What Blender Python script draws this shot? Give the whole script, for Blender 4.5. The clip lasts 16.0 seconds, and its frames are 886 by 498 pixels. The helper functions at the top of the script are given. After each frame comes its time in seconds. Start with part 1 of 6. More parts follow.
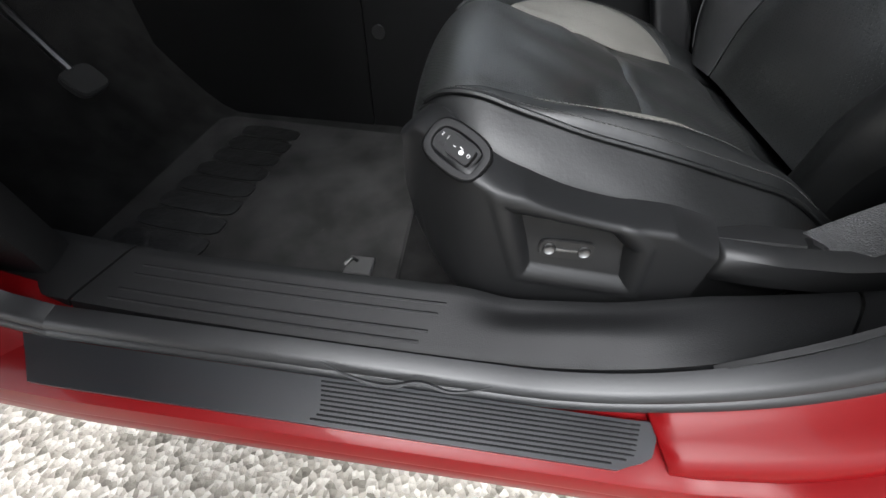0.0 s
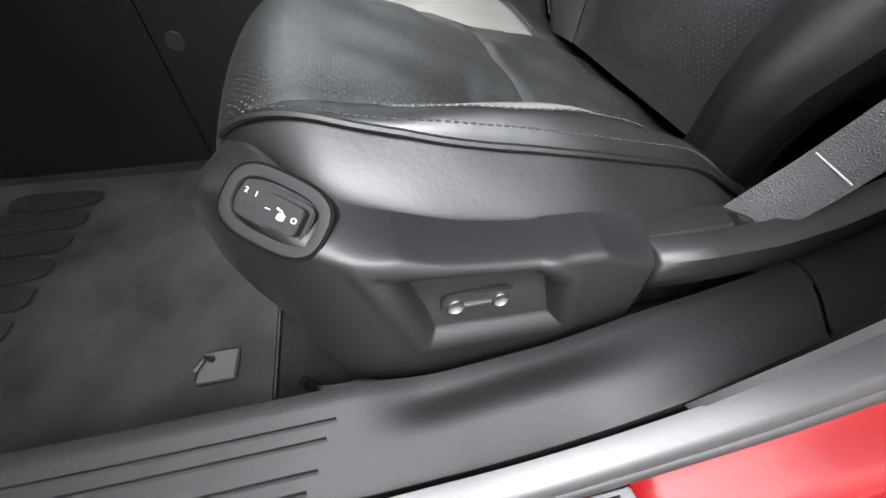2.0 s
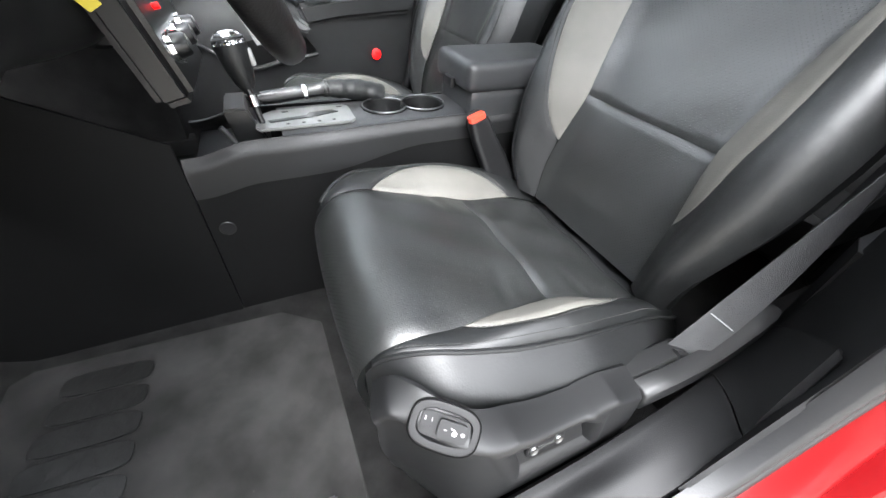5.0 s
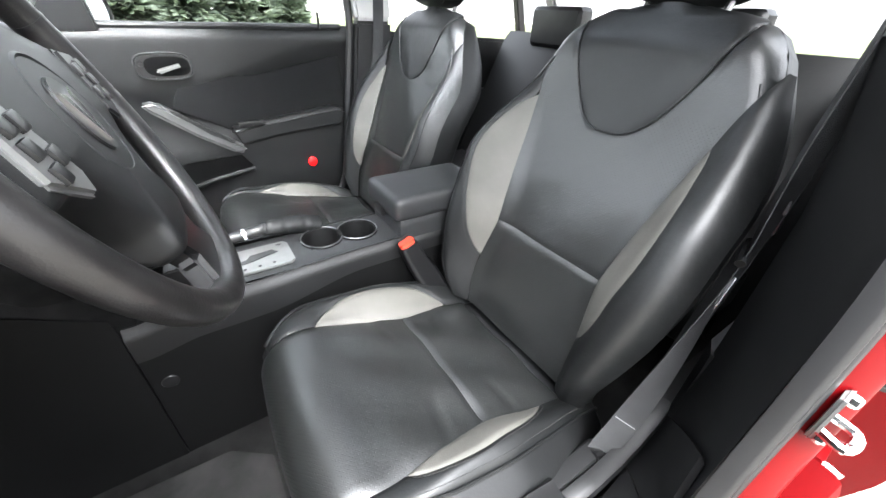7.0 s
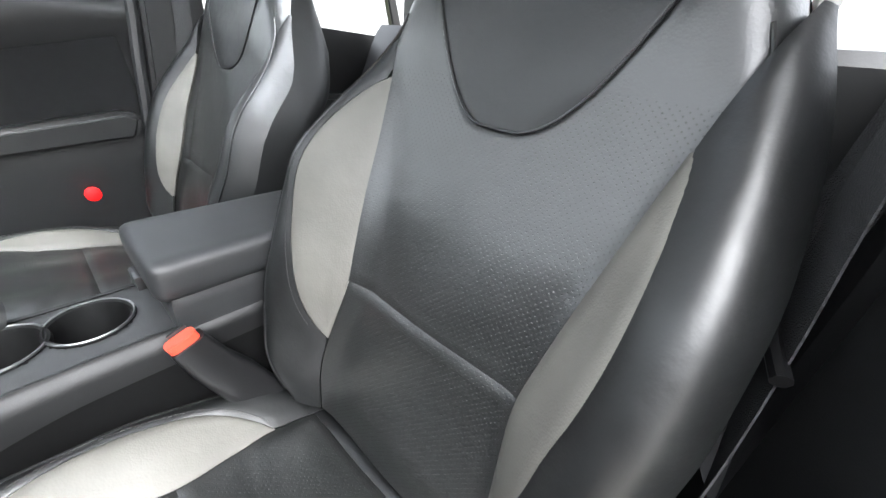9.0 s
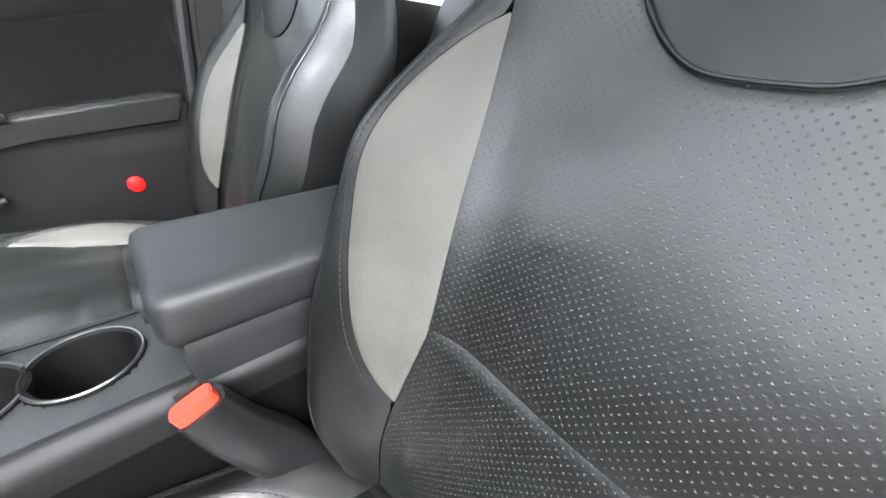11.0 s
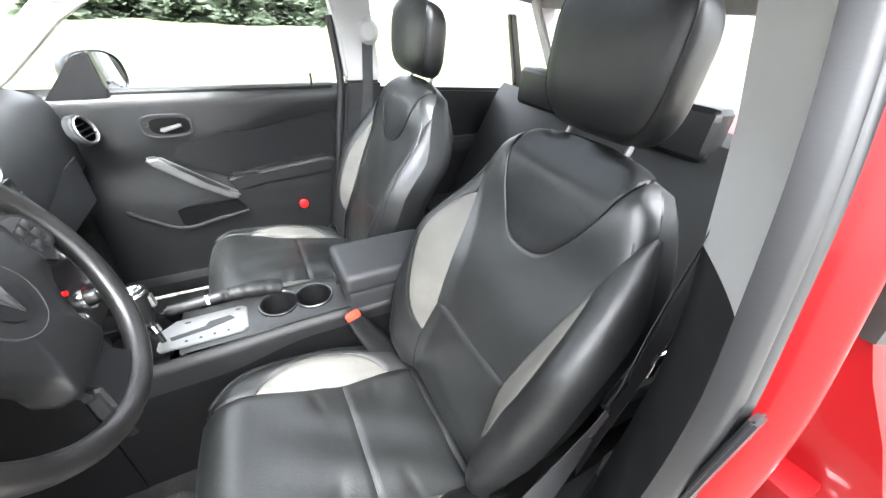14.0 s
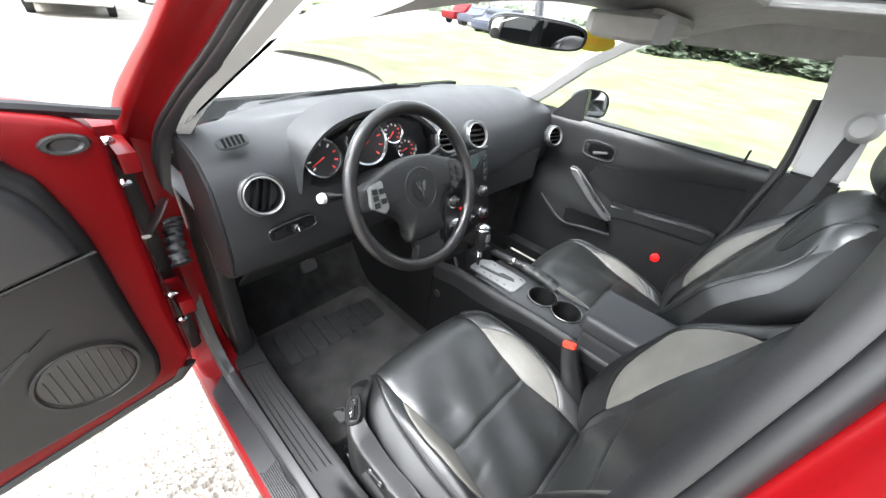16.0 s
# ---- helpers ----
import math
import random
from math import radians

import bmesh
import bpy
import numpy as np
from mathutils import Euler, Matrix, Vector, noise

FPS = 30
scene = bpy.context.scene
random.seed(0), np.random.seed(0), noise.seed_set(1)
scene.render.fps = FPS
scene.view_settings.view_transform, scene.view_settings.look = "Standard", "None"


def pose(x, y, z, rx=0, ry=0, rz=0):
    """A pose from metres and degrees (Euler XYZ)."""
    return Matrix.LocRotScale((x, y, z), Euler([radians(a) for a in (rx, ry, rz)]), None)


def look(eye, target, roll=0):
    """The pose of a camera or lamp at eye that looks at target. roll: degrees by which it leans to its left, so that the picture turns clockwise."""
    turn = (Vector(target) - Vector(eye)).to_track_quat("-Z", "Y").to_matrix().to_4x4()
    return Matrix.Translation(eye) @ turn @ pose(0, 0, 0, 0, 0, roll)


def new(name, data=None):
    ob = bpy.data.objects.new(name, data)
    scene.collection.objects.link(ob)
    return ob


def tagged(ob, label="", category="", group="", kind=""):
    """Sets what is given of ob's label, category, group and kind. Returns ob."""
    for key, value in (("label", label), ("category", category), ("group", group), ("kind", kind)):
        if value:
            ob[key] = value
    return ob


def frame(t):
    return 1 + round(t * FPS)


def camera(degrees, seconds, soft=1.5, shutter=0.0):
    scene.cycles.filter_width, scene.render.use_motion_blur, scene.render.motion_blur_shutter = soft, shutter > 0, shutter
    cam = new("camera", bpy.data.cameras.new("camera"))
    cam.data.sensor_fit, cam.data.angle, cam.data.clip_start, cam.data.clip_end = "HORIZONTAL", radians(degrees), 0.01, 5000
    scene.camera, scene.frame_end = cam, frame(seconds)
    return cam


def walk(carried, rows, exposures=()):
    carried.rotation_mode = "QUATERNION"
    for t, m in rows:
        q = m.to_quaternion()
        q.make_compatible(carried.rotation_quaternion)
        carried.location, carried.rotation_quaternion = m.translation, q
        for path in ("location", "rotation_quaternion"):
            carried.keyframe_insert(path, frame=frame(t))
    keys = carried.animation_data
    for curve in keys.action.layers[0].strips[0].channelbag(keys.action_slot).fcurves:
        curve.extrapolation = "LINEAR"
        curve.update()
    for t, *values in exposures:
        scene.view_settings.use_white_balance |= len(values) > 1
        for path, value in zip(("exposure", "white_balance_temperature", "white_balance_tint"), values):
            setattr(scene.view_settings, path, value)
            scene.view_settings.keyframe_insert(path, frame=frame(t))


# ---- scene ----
# camera: seconds, eye, target, roll
PATH = [
    (0.0, (-0.0212, -0.9506, 0.8275), (-0.0875, -0.2853, 0.0839), 2.22),
    (0.5, (0.0001, -0.8810, 0.7716), (0.0209, -0.2157, 0.0253), 2.03),
    (1.0, (0.0315, -0.8469, 0.7515), (0.1325, -0.2007, -0.0050), 4.07),
    (1.5, (0.0429, -0.8279, 0.7715), (0.2386, -0.1768, 0.0382), 3.91),
    (2.0, (0.0201, -0.8195, 0.7798), (0.1780, -0.1740, 0.0325), 1.95),
    (2.5, (-0.0342, -0.7812, 0.8168), (0.0363, -0.2092, -0.0004), 0.66),
    (3.0, (-0.0507, -0.7406, 0.8225), (-0.0034, -0.2332, -0.0379), 2.00),
    (3.5, (-0.0568, -0.7276, 0.8245), (0.0223, -0.2396, -0.0448), 3.73),
    (4.0, (-0.0546, -0.7296, 0.8194), (0.0964, -0.2388, -0.0387), 6.00),
    (4.5, (-0.0905, -0.7504, 0.8739), (0.1113, -0.1926, 0.0688), 7.05),
    (5.0, (-0.1290, -0.7766, 1.0065), (0.2086, -0.0930, 0.3594), 3.91),
    (5.2, (-0.1427, -0.7850, 1.0484), (0.2252, -0.0687, 0.4555), 3.49),
    (7.3, (-0.0534, -0.7617, 1.2228), (0.4730, -0.0882, 0.7038), 2.63),
    (7.5, (-0.0176, -0.7636, 1.2441), (0.5608, -0.1144, 0.7502), 3.57),
    (8.0, (0.0463, -0.7488, 1.2262), (0.7132, -0.1758, 0.7497), 4.47),
    (8.2, (0.0836, -0.7249, 1.1941), (0.7730, -0.1921, 0.7034), 5.27),
    (10.5, (0.3023, -0.3843, 1.0339), (0.9012, 0.2542, 0.5505), 5.00),
    (11.0, (0.2840, -0.4064, 1.0313), (0.8595, 0.2279, 0.5151), 3.61),
    (11.5, (0.2078, -0.4523, 1.0418), (0.6013, 0.2450, 0.4428), -0.11),
    (12.0, (0.1601, -0.5106, 1.0450), (0.4761, 0.1776, 0.3920), -0.49),
    (12.5, (0.1193, -0.5599, 1.0512), (0.4730, 0.1111, 0.3995), 2.38),
    (13.0, (0.1035, -0.6304, 1.1354), (0.6095, 0.0349, 0.5864), 5.80),
    (13.5, (0.1035, -0.7193, 1.2818), (0.6490, -0.0577, 0.7674), 6.70),
    (14.0, (0.1158, -0.8140, 1.3947), (0.5275, -0.0845, 0.8486), 3.72),
    (14.5, (0.2395, -0.8030, 1.4069), (0.2352, 0.0025, 0.8142), 5.46),
    (15.0, (0.3288, -0.8368, 1.4335), (-0.0252, -0.1085, 0.8468), 4.87),
    (15.5, (0.3887, -0.8984, 1.4749), (-0.1345, -0.2651, 0.9046), 4.75),
    (16.0, (0.4155, -0.9191, 1.4931), (-0.1094, -0.2806, 0.9303), 7.28),
]
cam = camera(101.55, 16.0, soft=1.5)
walk(cam, [(t, look(e, g, r)) for t, e, g, r in PATH], ((0.0, 1.60, 6150, 10), (0.5, 1.60, 6150, 10), (1.0, 2.15, 6150, 10), (2.0, 2.65, 6150, 10), (3.0, 2.97, 6150, 10), (5.0, 3.15, 6150, 10), (7.5, 3.10, 6150, 10), (10.5, 3.22, 6150, 10), (12.5, 3.33, 6150, 10), (13.2, 3.55, 6150, 10), (14.0, 3.55, 6150, 10), (15.0, 3.02, 6150, 10), (16.0, 2.88, 6150, 10)))

# ---------------------------------------------------------------- world, sun, exposure
world = bpy.data.worlds.new("overcast_sky")
scene.world = world
world.use_nodes = True
wn, wl = world.node_tree.nodes, world.node_tree.links
wn.clear()
w_out = wn.new("ShaderNodeOutputWorld")
w_bg = wn.new("ShaderNodeBackground")
w_sky = wn.new("ShaderNodeTexSky")
w_sky.sky_type = "NISHITA"
w_sky.sun_disc = False
w_sky.sun_elevation = radians(58)
w_sky.sun_rotation = radians(193)
w_sky.air_density, w_sky.dust_density, w_sky.ozone_density = 1.6, 6.0, 0.6
w_hsv = wn.new("ShaderNodeHueSaturation")
w_hsv.inputs["Saturation"].default_value = 0.16
w_bg.inputs["Strength"].default_value = 0.15
w_tc, w_sep, w_max, w_com = wn.new("ShaderNodeTexCoord"), wn.new("ShaderNodeSeparateXYZ"), wn.new("ShaderNodeMath"), wn.new("ShaderNodeCombineXYZ")
w_max.operation = "MAXIMUM"
w_max.inputs[1].default_value = 0.06
wl.new(w_tc.outputs["Generated"], w_sep.inputs[0])
wl.new(w_sep.outputs["Z"], w_max.inputs[0])
wl.new(w_sep.outputs["X"], w_com.inputs[0])
wl.new(w_sep.outputs["Y"], w_com.inputs[1])
wl.new(w_max.outputs[0], w_com.inputs[2])
wl.new(w_com.outputs[0], w_sky.inputs["Vector"])
wl.new(w_sky.outputs[0], w_hsv.inputs["Color"])
wl.new(w_hsv.outputs[0], w_bg.inputs["Color"])
wl.new(w_bg.outputs[0], w_out.inputs[0])
sun_data = bpy.data.lights.new("sun", "SUN")
sun_data.energy, sun_data.angle, sun_data.color = 0.7, radians(45), (1.0, 0.985, 0.97)
sun = new("sun", sun_data)
sun.matrix_basis = look((-0.5, -2.1, 3.3), (0, 0, 0.4))
scene.view_settings.exposure = 2.3

# ---------------------------------------------------------------- node helpers
def material(name):
    m = bpy.data.materials.new(name)
    m.use_nodes = True
    return m, m.node_tree.nodes, m.node_tree.links, m.node_tree.nodes["Principled BSDF"]


def vary(nodes, links, colour, amount, scale, coords, detail=4):
    """Colour with soft lighter and darker patches."""
    n = nodes.new("ShaderNodeTexNoise")
    n.inputs["Scale"].default_value, n.inputs["Detail"].default_value = scale, detail
    links.new(coords, n.inputs["Vector"])
    r = nodes.new("ShaderNodeValToRGB")
    a, b = r.color_ramp.elements
    a.position, b.position = 0.3, 0.7
    a.color = (*[c * (1 - amount) for c in colour], 1)
    b.color = (*[min(1, c * (1 + amount)) for c in colour], 1)
    links.new(n.outputs["Fac"], r.inputs["Fac"])
    return r.outputs["Color"]


def relief(nodes, links, bsdf, layers, coords):
    """Bump of (kind, scale, strength, distance) layers, coarse first."""
    last = None
    for kind, scale, strength, dist in layers:
        t = nodes.new("ShaderNodeTexNoise" if kind == "noise" else "ShaderNodeTexVoronoi")
        t.inputs["Scale"].default_value = scale
        if kind == "noise":
            t.inputs["Detail"].default_value = 5
        links.new(coords, t.inputs["Vector"])
        b = nodes.new("ShaderNodeBump")
        b.inputs["Strength"].default_value, b.inputs["Distance"].default_value = strength, dist
        links.new(t.outputs["Fac" if kind == "noise" else "Distance"], b.inputs["Height"])
        if last:
            links.new(last, b.inputs["Normal"])
        last = b.outputs["Normal"]
    links.new(last, bsdf.inputs["Normal"])
    return last


def simple(name, colour, rough=0.5, metal=0.0, amount=0.12, scale=6, layers=(), coat=0.0, spec=0.5, rough_vary=0.0):
    m, n, l, b = material(name)
    tc = n.new("ShaderNodeTexCoord").outputs["Object"]
    l.new(vary(n, l, colour, amount, scale, tc), b.inputs["Base Color"])
    b.inputs["Roughness"].default_value, b.inputs["Metallic"].default_value = rough, metal
    b.inputs["Specular IOR Level"].default_value = spec
    b.inputs["Coat Weight"].default_value = coat
    b.inputs["Coat Roughness"].default_value = 0.04
    if rough_vary:
        t = n.new("ShaderNodeTexNoise")
        t.inputs["Scale"].default_value = scale * 2.3
        l.new(tc, t.inputs["Vector"])
        mr = n.new("ShaderNodeMapRange")
        mr.inputs["To Min"].default_value, mr.inputs["To Max"].default_value = rough - rough_vary, rough + rough_vary
        l.new(t.outputs["Fac"], mr.inputs["Value"])
        l.new(mr.outputs[0], b.inputs["Roughness"])
    if layers:
        relief(n, l, b, layers, tc)
    return m


LEATHER_GRAIN = (("noise", 9, 0.30, 0.012), ("noise", 90, 0.08, 0.002), ("voronoi", 420, 0.05, 0.0010))
leather = simple("black_leather", (0.0034, 0.0038, 0.0039), 0.43, amount=0.3, scale=14, spec=0.6, layers=LEATHER_GRAIN, rough_vary=0.07)
leather_side = simple("black_leather_side", (0.0038, 0.0041, 0.0043), 0.46, amount=0.25, scale=10, spec=0.45, layers=(("noise", 14, 0.12, 0.006), ("noise", 150, 0.12, 0.002), ("voronoi", 380, 0.08, 0.0010)))
beige = simple("beige_leather", (0.090, 0.087, 0.078), 0.52, amount=0.12, scale=11, spec=0.3, layers=(("noise", 16, 0.3, 0.006), ("voronoi", 420, 0.12, 0.001)), rough_vary=0.06)
grain_plastic = simple("grained_black_plastic", (0.0052, 0.0053, 0.0056), 0.47, amount=0.22, scale=7, spec=0.40, layers=(("noise", 700, 0.10, 0.0010), ("voronoi", 620, 0.05, 0.0008)), rough_vary=0.05)
sill_plastic = simple("dull_sill_plastic", (0.0052, 0.0053, 0.0056), 0.54, amount=0.25, scale=9, spec=0.24, layers=(("noise", 700, 0.2, 0.0012), ("voronoi", 520, 0.08, 0.0010)), rough_vary=0.06)
# Dull black plastic, darkened further to hold footwell and cup well shade.
shaded_console_plastic = simple("dull_shaded_console_plastic", (0.0024, 0.0024, 0.0025), 0.6, amount=0.25, scale=8, spec=0.15, layers=(("noise", 600, 0.2, 0.001),))
soft_plastic = simple("soft_dash_plastic", (0.017, 0.0176, 0.0185), 0.46, amount=0.12, scale=5, spec=0.40, layers=(("voronoi", 520, 0.08, 0.0010),), rough_vary=0.05)
smooth_plastic = simple("smooth_black_plastic", (0.006, 0.006, 0.0064), 0.30, amount=0.15, scale=9)
switch_plastic = simple("matt_switch_plastic", (0.006, 0.006, 0.0064), 0.55, amount=0.15, scale=9, spec=0.25)
door_cloth = simple("black_door_insert", (0.0036, 0.0036, 0.0039), 0.8, amount=0.2, scale=60, spec=0.2, layers=(("noise", 500, 0.2, 0.001),))
grey_trim = simple("light_grey_trim", (0.36, 0.36, 0.35), 0.55, amount=0.06, scale=5, layers=(("voronoi", 500, 0.12, 0.0008),))
headliner = simple("grey_headliner_cloth", (0.26, 0.257, 0.25), 0.9, amount=0.08, scale=30, layers=(("noise", 700, 0.25, 0.001),))
carpet = simple("black_carpet", (0.013, 0.0128, 0.0126), 0.95, amount=0.45, scale=18, layers=(("noise", 60, 0.3, 0.004), ("noise", 900, 0.9, 0.004)), spec=0.15)
mat_carpet = simple("worn_floor_mat", (0.030, 0.0295, 0.029), 0.95, amount=0.5, scale=9, layers=(("noise", 40, 0.35, 0.004), ("noise", 1200, 0.9, 0.003)), spec=0.15)
mat_rubber = simple("dusty_rubber_pad", (0.010, 0.010, 0.0098), 0.36, amount=0.4, scale=30, layers=(("noise", 45, 0.6, 0.004), ("noise", 200, 0.3, 0.001)))
rubber = simple("black_rubber_seal", (0.0095, 0.0098, 0.0105), 0.40, amount=0.18, scale=12, layers=(("noise", 300, 0.15, 0.001),))
webbing = simple("grey_belt_webbing", (0.022, 0.0225, 0.0235), 0.7, amount=0.15, scale=40, layers=(("voronoi", 700, 0.6, 0.0015),))
red_paint = simple("red_car_paint", (0.120, 0.0006, 0.0016), 0.42, amount=0.08, scale=3, coat=0.14, spec=0.15, rough_vary=0.03)
plate_plastic = simple("scuff_plate_plastic", (0.007, 0.0075, 0.009), 0.36, spec=1.0, amount=0.15, scale=9, layers=(("noise", 300, 0.1, 0.001),), rough_vary=0.06)
chrome = simple("chrome", (0.80, 0.80, 0.80), 0.12, metal=1.0, amount=0.04)
silver = simple("brushed_silver", (0.22, 0.22, 0.217), 0.38, metal=0.75, amount=0.06, scale=40)
satin_silver = simple("satin_silver_paint", (0.10, 0.10, 0.10), 0.42, metal=0.6, amount=0.06, scale=40)
dark_metal = simple("dark_steel", (0.20, 0.20, 0.20), 0.35, metal=1.0)
red_plastic = simple("red_buckle_plastic", (0.50, 0.045, 0.022), 0.4, amount=0.05)
thread = simple("grey_thread", (0.024, 0.024, 0.023), 0.7, amount=0.1)
white_ink = simple("white_print", (0.50, 0.50, 0.49), 0.6, amount=0.03)
grey_ink = simple("grey_print", (0.28, 0.28, 0.28), 0.6, amount=0.05)
# Near-black that paints the deep shade inside vents, slots and pockets.
hollow_shade = simple("hollow_shade_black", (0.0008, 0.0008, 0.0008), 0.8, amount=0.1, spec=0.1)
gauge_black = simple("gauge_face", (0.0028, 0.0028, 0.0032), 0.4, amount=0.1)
gauge_red = simple("gauge_red", (0.55, 0.03, 0.02), 0.5, amount=0.05)
mirror_glass = simple("mirror", (0.85, 0.85, 0.86), 0.02, metal=1.0, amount=0.0)
yellow = simple("yellow_sticker", (0.50, 0.40, 0.03), 0.5, amount=0.08, scale=20)
orange_ink = simple("orange_print", (0.65, 0.28, 0.03), 0.5, amount=0.05)


def perforated(name, coarse):
    """Black leather with rows of small punched holes; the map holds metres."""
    m, n, l, b = material(name)
    tc = n.new("ShaderNodeTexCoord")
    uv = tc.outputs["UV"]
    base = vary(n, l, (0.0034, 0.0040, 0.0039), 0.3, 14, tc.outputs["Object"])

    def holes(shift):
        mp = n.new("ShaderNodeMapping")
        mp.inputs["Scale"].default_value = (1 / coarse, 1 / coarse, 1)
        mp.inputs["Location"].default_value = (shift, shift, 0)
        l.new(uv, mp.inputs["Vector"])
        fr = n.new("ShaderNodeVectorMath")
        fr.operation = "FRACTION"
        l.new(mp.outputs[0], fr.inputs[0])
        d = n.new("ShaderNodeVectorMath")
        d.operation = "DISTANCE"
        d.inputs[1].default_value = (0.5, 0.5, 0.0)
        fl = n.new("ShaderNodeVectorMath")
        fl.operation = "MULTIPLY"
        fl.inputs[1].default_value = (1, 1, 0)
        l.new(fr.outputs[0], fl.inputs[0])
        l.new(fl.outputs[0], d.inputs[0])
        return d.outputs["Value"]

    mn = n.new("ShaderNodeMath")
    mn.operation = "MINIMUM"
    l.new(holes(0.25), mn.inputs[0])
    l.new(holes(0.75), mn.inputs[1])
    mr = n.new("ShaderNodeMapRange")
    mr.inputs["From Min"].default_value, mr.inputs["From Max"].default_value = 0.075, 0.115
    mr.inputs["To Min"].default_value, mr.inputs["To Max"].default_value = 1.0, 0.0
    l.new(mn.outputs[0], mr.inputs["Value"])
    sx = n.new("ShaderNodeSeparateXYZ")
    l.new(uv, sx.inputs[0])
    plain = n.new("ShaderNodeMapRange")
    plain.inputs["From Min"].default_value, plain.inputs["From Max"].default_value = 1.535, 1.545
    plain.inputs["To Min"].default_value, plain.inputs["To Max"].default_value = 1.0, 0.0
    l.new(sx.outputs[0], plain.inputs["Value"])
    ring, mr = mr, n.new("ShaderNodeMath")
    mr.operation = "MULTIPLY"
    l.new(ring.outputs[0], mr.inputs[0])
    l.new(plain.outputs[0], mr.inputs[1])
    mix = n.new("ShaderNodeMix")
    mix.data_type = "RGBA"
    l.new(mr.outputs[0], mix.inputs["Factor"])
    l.new(base, mix.inputs[6])
    mix.inputs[7].default_value = (0.068, 0.068, 0.065, 1)
    l.new(mix.outputs[2], b.inputs["Base Color"])
    rr = n.new("ShaderNodeMapRange")
    rr.inputs["To Min"].default_value, rr.inputs["To Max"].default_value = 0.38, 0.95
    l.new(mr.outputs[0], rr.inputs["Value"])
    l.new(rr.outputs[0], b.inputs["Roughness"])
    sp = n.new("ShaderNodeMapRange")
    sp.inputs["To Min"].default_value, sp.inputs["To Max"].default_value = 1.0, 0.1
    l.new(mr.outputs[0], sp.inputs["Value"])
    l.new(sp.outputs[0], b.inputs["Specular IOR Level"])
    cw = n.new("ShaderNodeMapRange")
    cw.inputs["To Min"].default_value, cw.inputs["To Max"].default_value = 0.08, 0.0
    l.new(mr.outputs[0], cw.inputs["Value"])
    l.new(cw.outputs[0], b.inputs["Coat Weight"])
    b.inputs["Coat Roughness"].default_value = 0.34
    last = relief(n, l, b, (("noise", 9, 0.3, 0.012), ("voronoi", 420, 0.1, 0.0012)), tc.outputs["Object"])
    bp = n.new("ShaderNodeBump")
    bp.invert = True
    bp.inputs["Strength"].default_value, bp.inputs["Distance"].default_value = 0.4, 0.001
    l.new(mr.outputs[0], bp.inputs["Height"])
    l.new(last, bp.inputs["Normal"])
    l.new(bp.outputs[0], b.inputs["Normal"])
    return m


perf = perforated("perforated_black_leather", 0.0076)


def glass_material(name, tint, rough=0.0):
    m, n, l, b = material(name)
    b.inputs["Base Color"].default_value = (*tint, 1)
    b.inputs["Roughness"].default_value = rough
    b.inputs["Transmission Weight"].default_value = 1.0
    b.inputs["IOR"].default_value = 1.02
    b.inputs["Specular IOR Level"].default_value = 0.5
    return m


glass = glass_material("window_glass", (0.97, 0.99, 0.98))
dark_glass = glass_material("tinted_sunroof_glass", (0.55, 0.58, 0.60))


def glow(name, colour, strength):
    m, n, l, b = material(name)
    b.inputs["Base Color"].default_value = (*colour, 1)
    b.inputs["Emission Color"].default_value = (*colour, 1)
    b.inputs["Emission Strength"].default_value = strength
    return m


lamp_red = glow("red_door_lamp_lens", (1.0, 0.002, 0.002), 0.10)


def chips_material():
    """Light chip-seal of pale and brown stones."""
    m, n, l, b = material("pale_chip_seal")
    tc = n.new("ShaderNodeTexCoord").outputs["Object"]
    v = n.new("ShaderNodeTexVoronoi")
    v.inputs["Scale"].default_value = 90
    l.new(tc, v.inputs["Vector"])
    r = n.new("ShaderNodeValToRGB")
    r.color_ramp.elements[0].color = (0.15, 0.14, 0.12, 1)
    r.color_ramp.elements[1].color = (0.56, 0.545, 0.505, 1)
    e = r.color_ramp.elements.new(0.5)
    e.color = (0.35, 0.335, 0.30, 1)
    sep = n.new("ShaderNodeSeparateColor")
    l.new(v.outputs["Color"], sep.inputs[0])
    l.new(sep.outputs[0], r.inputs["Fac"])
    big = vary(n, l, (0.82, 0.80, 0.76), 0.22, 0.9, tc)
    mx = n.new("ShaderNodeMix")
    mx.data_type, mx.blend_type = "RGBA", "MULTIPLY"
    mx.inputs["Factor"].default_value = 1.0
    l.new(r.outputs[0], mx.inputs[6])
    l.new(big, mx.inputs[7])
    l.new(mx.outputs[2], b.inputs["Base Color"])
    b.inputs["Roughness"].default_value = 0.9
    relief(n, l, b, (("voronoi", 90, 0.8, 0.006), ("noise", 400, 0.3, 0.002)), tc)
    return m


chips = chips_material()
grass = simple("mown_grass", (0.125, 0.150, 0.072), 0.9, amount=0.35, scale=1.2, layers=(("noise", 40, 0.6, 0.03),), spec=0.2)
foliage = simple("conifer_foliage", (0.12, 0.145, 0.11), 0.8, amount=0.5, scale=3, spec=0.1)
fn, fl = foliage.node_tree.nodes, foliage.node_tree.links
f_bsdf = next(q for q in fn if q.type == "BSDF_PRINCIPLED")
f_thin, f_mix = fn.new("ShaderNodeBsdfTranslucent"), fn.new("ShaderNodeMixShader")
f_thin.inputs["Color"].default_value = (0.16, 0.20, 0.13, 1)
f_mix.inputs[0].default_value = 0.4
fl.new(f_bsdf.outputs[0], f_mix.inputs[1])
fl.new(f_thin.outputs[0], f_mix.inputs[2])
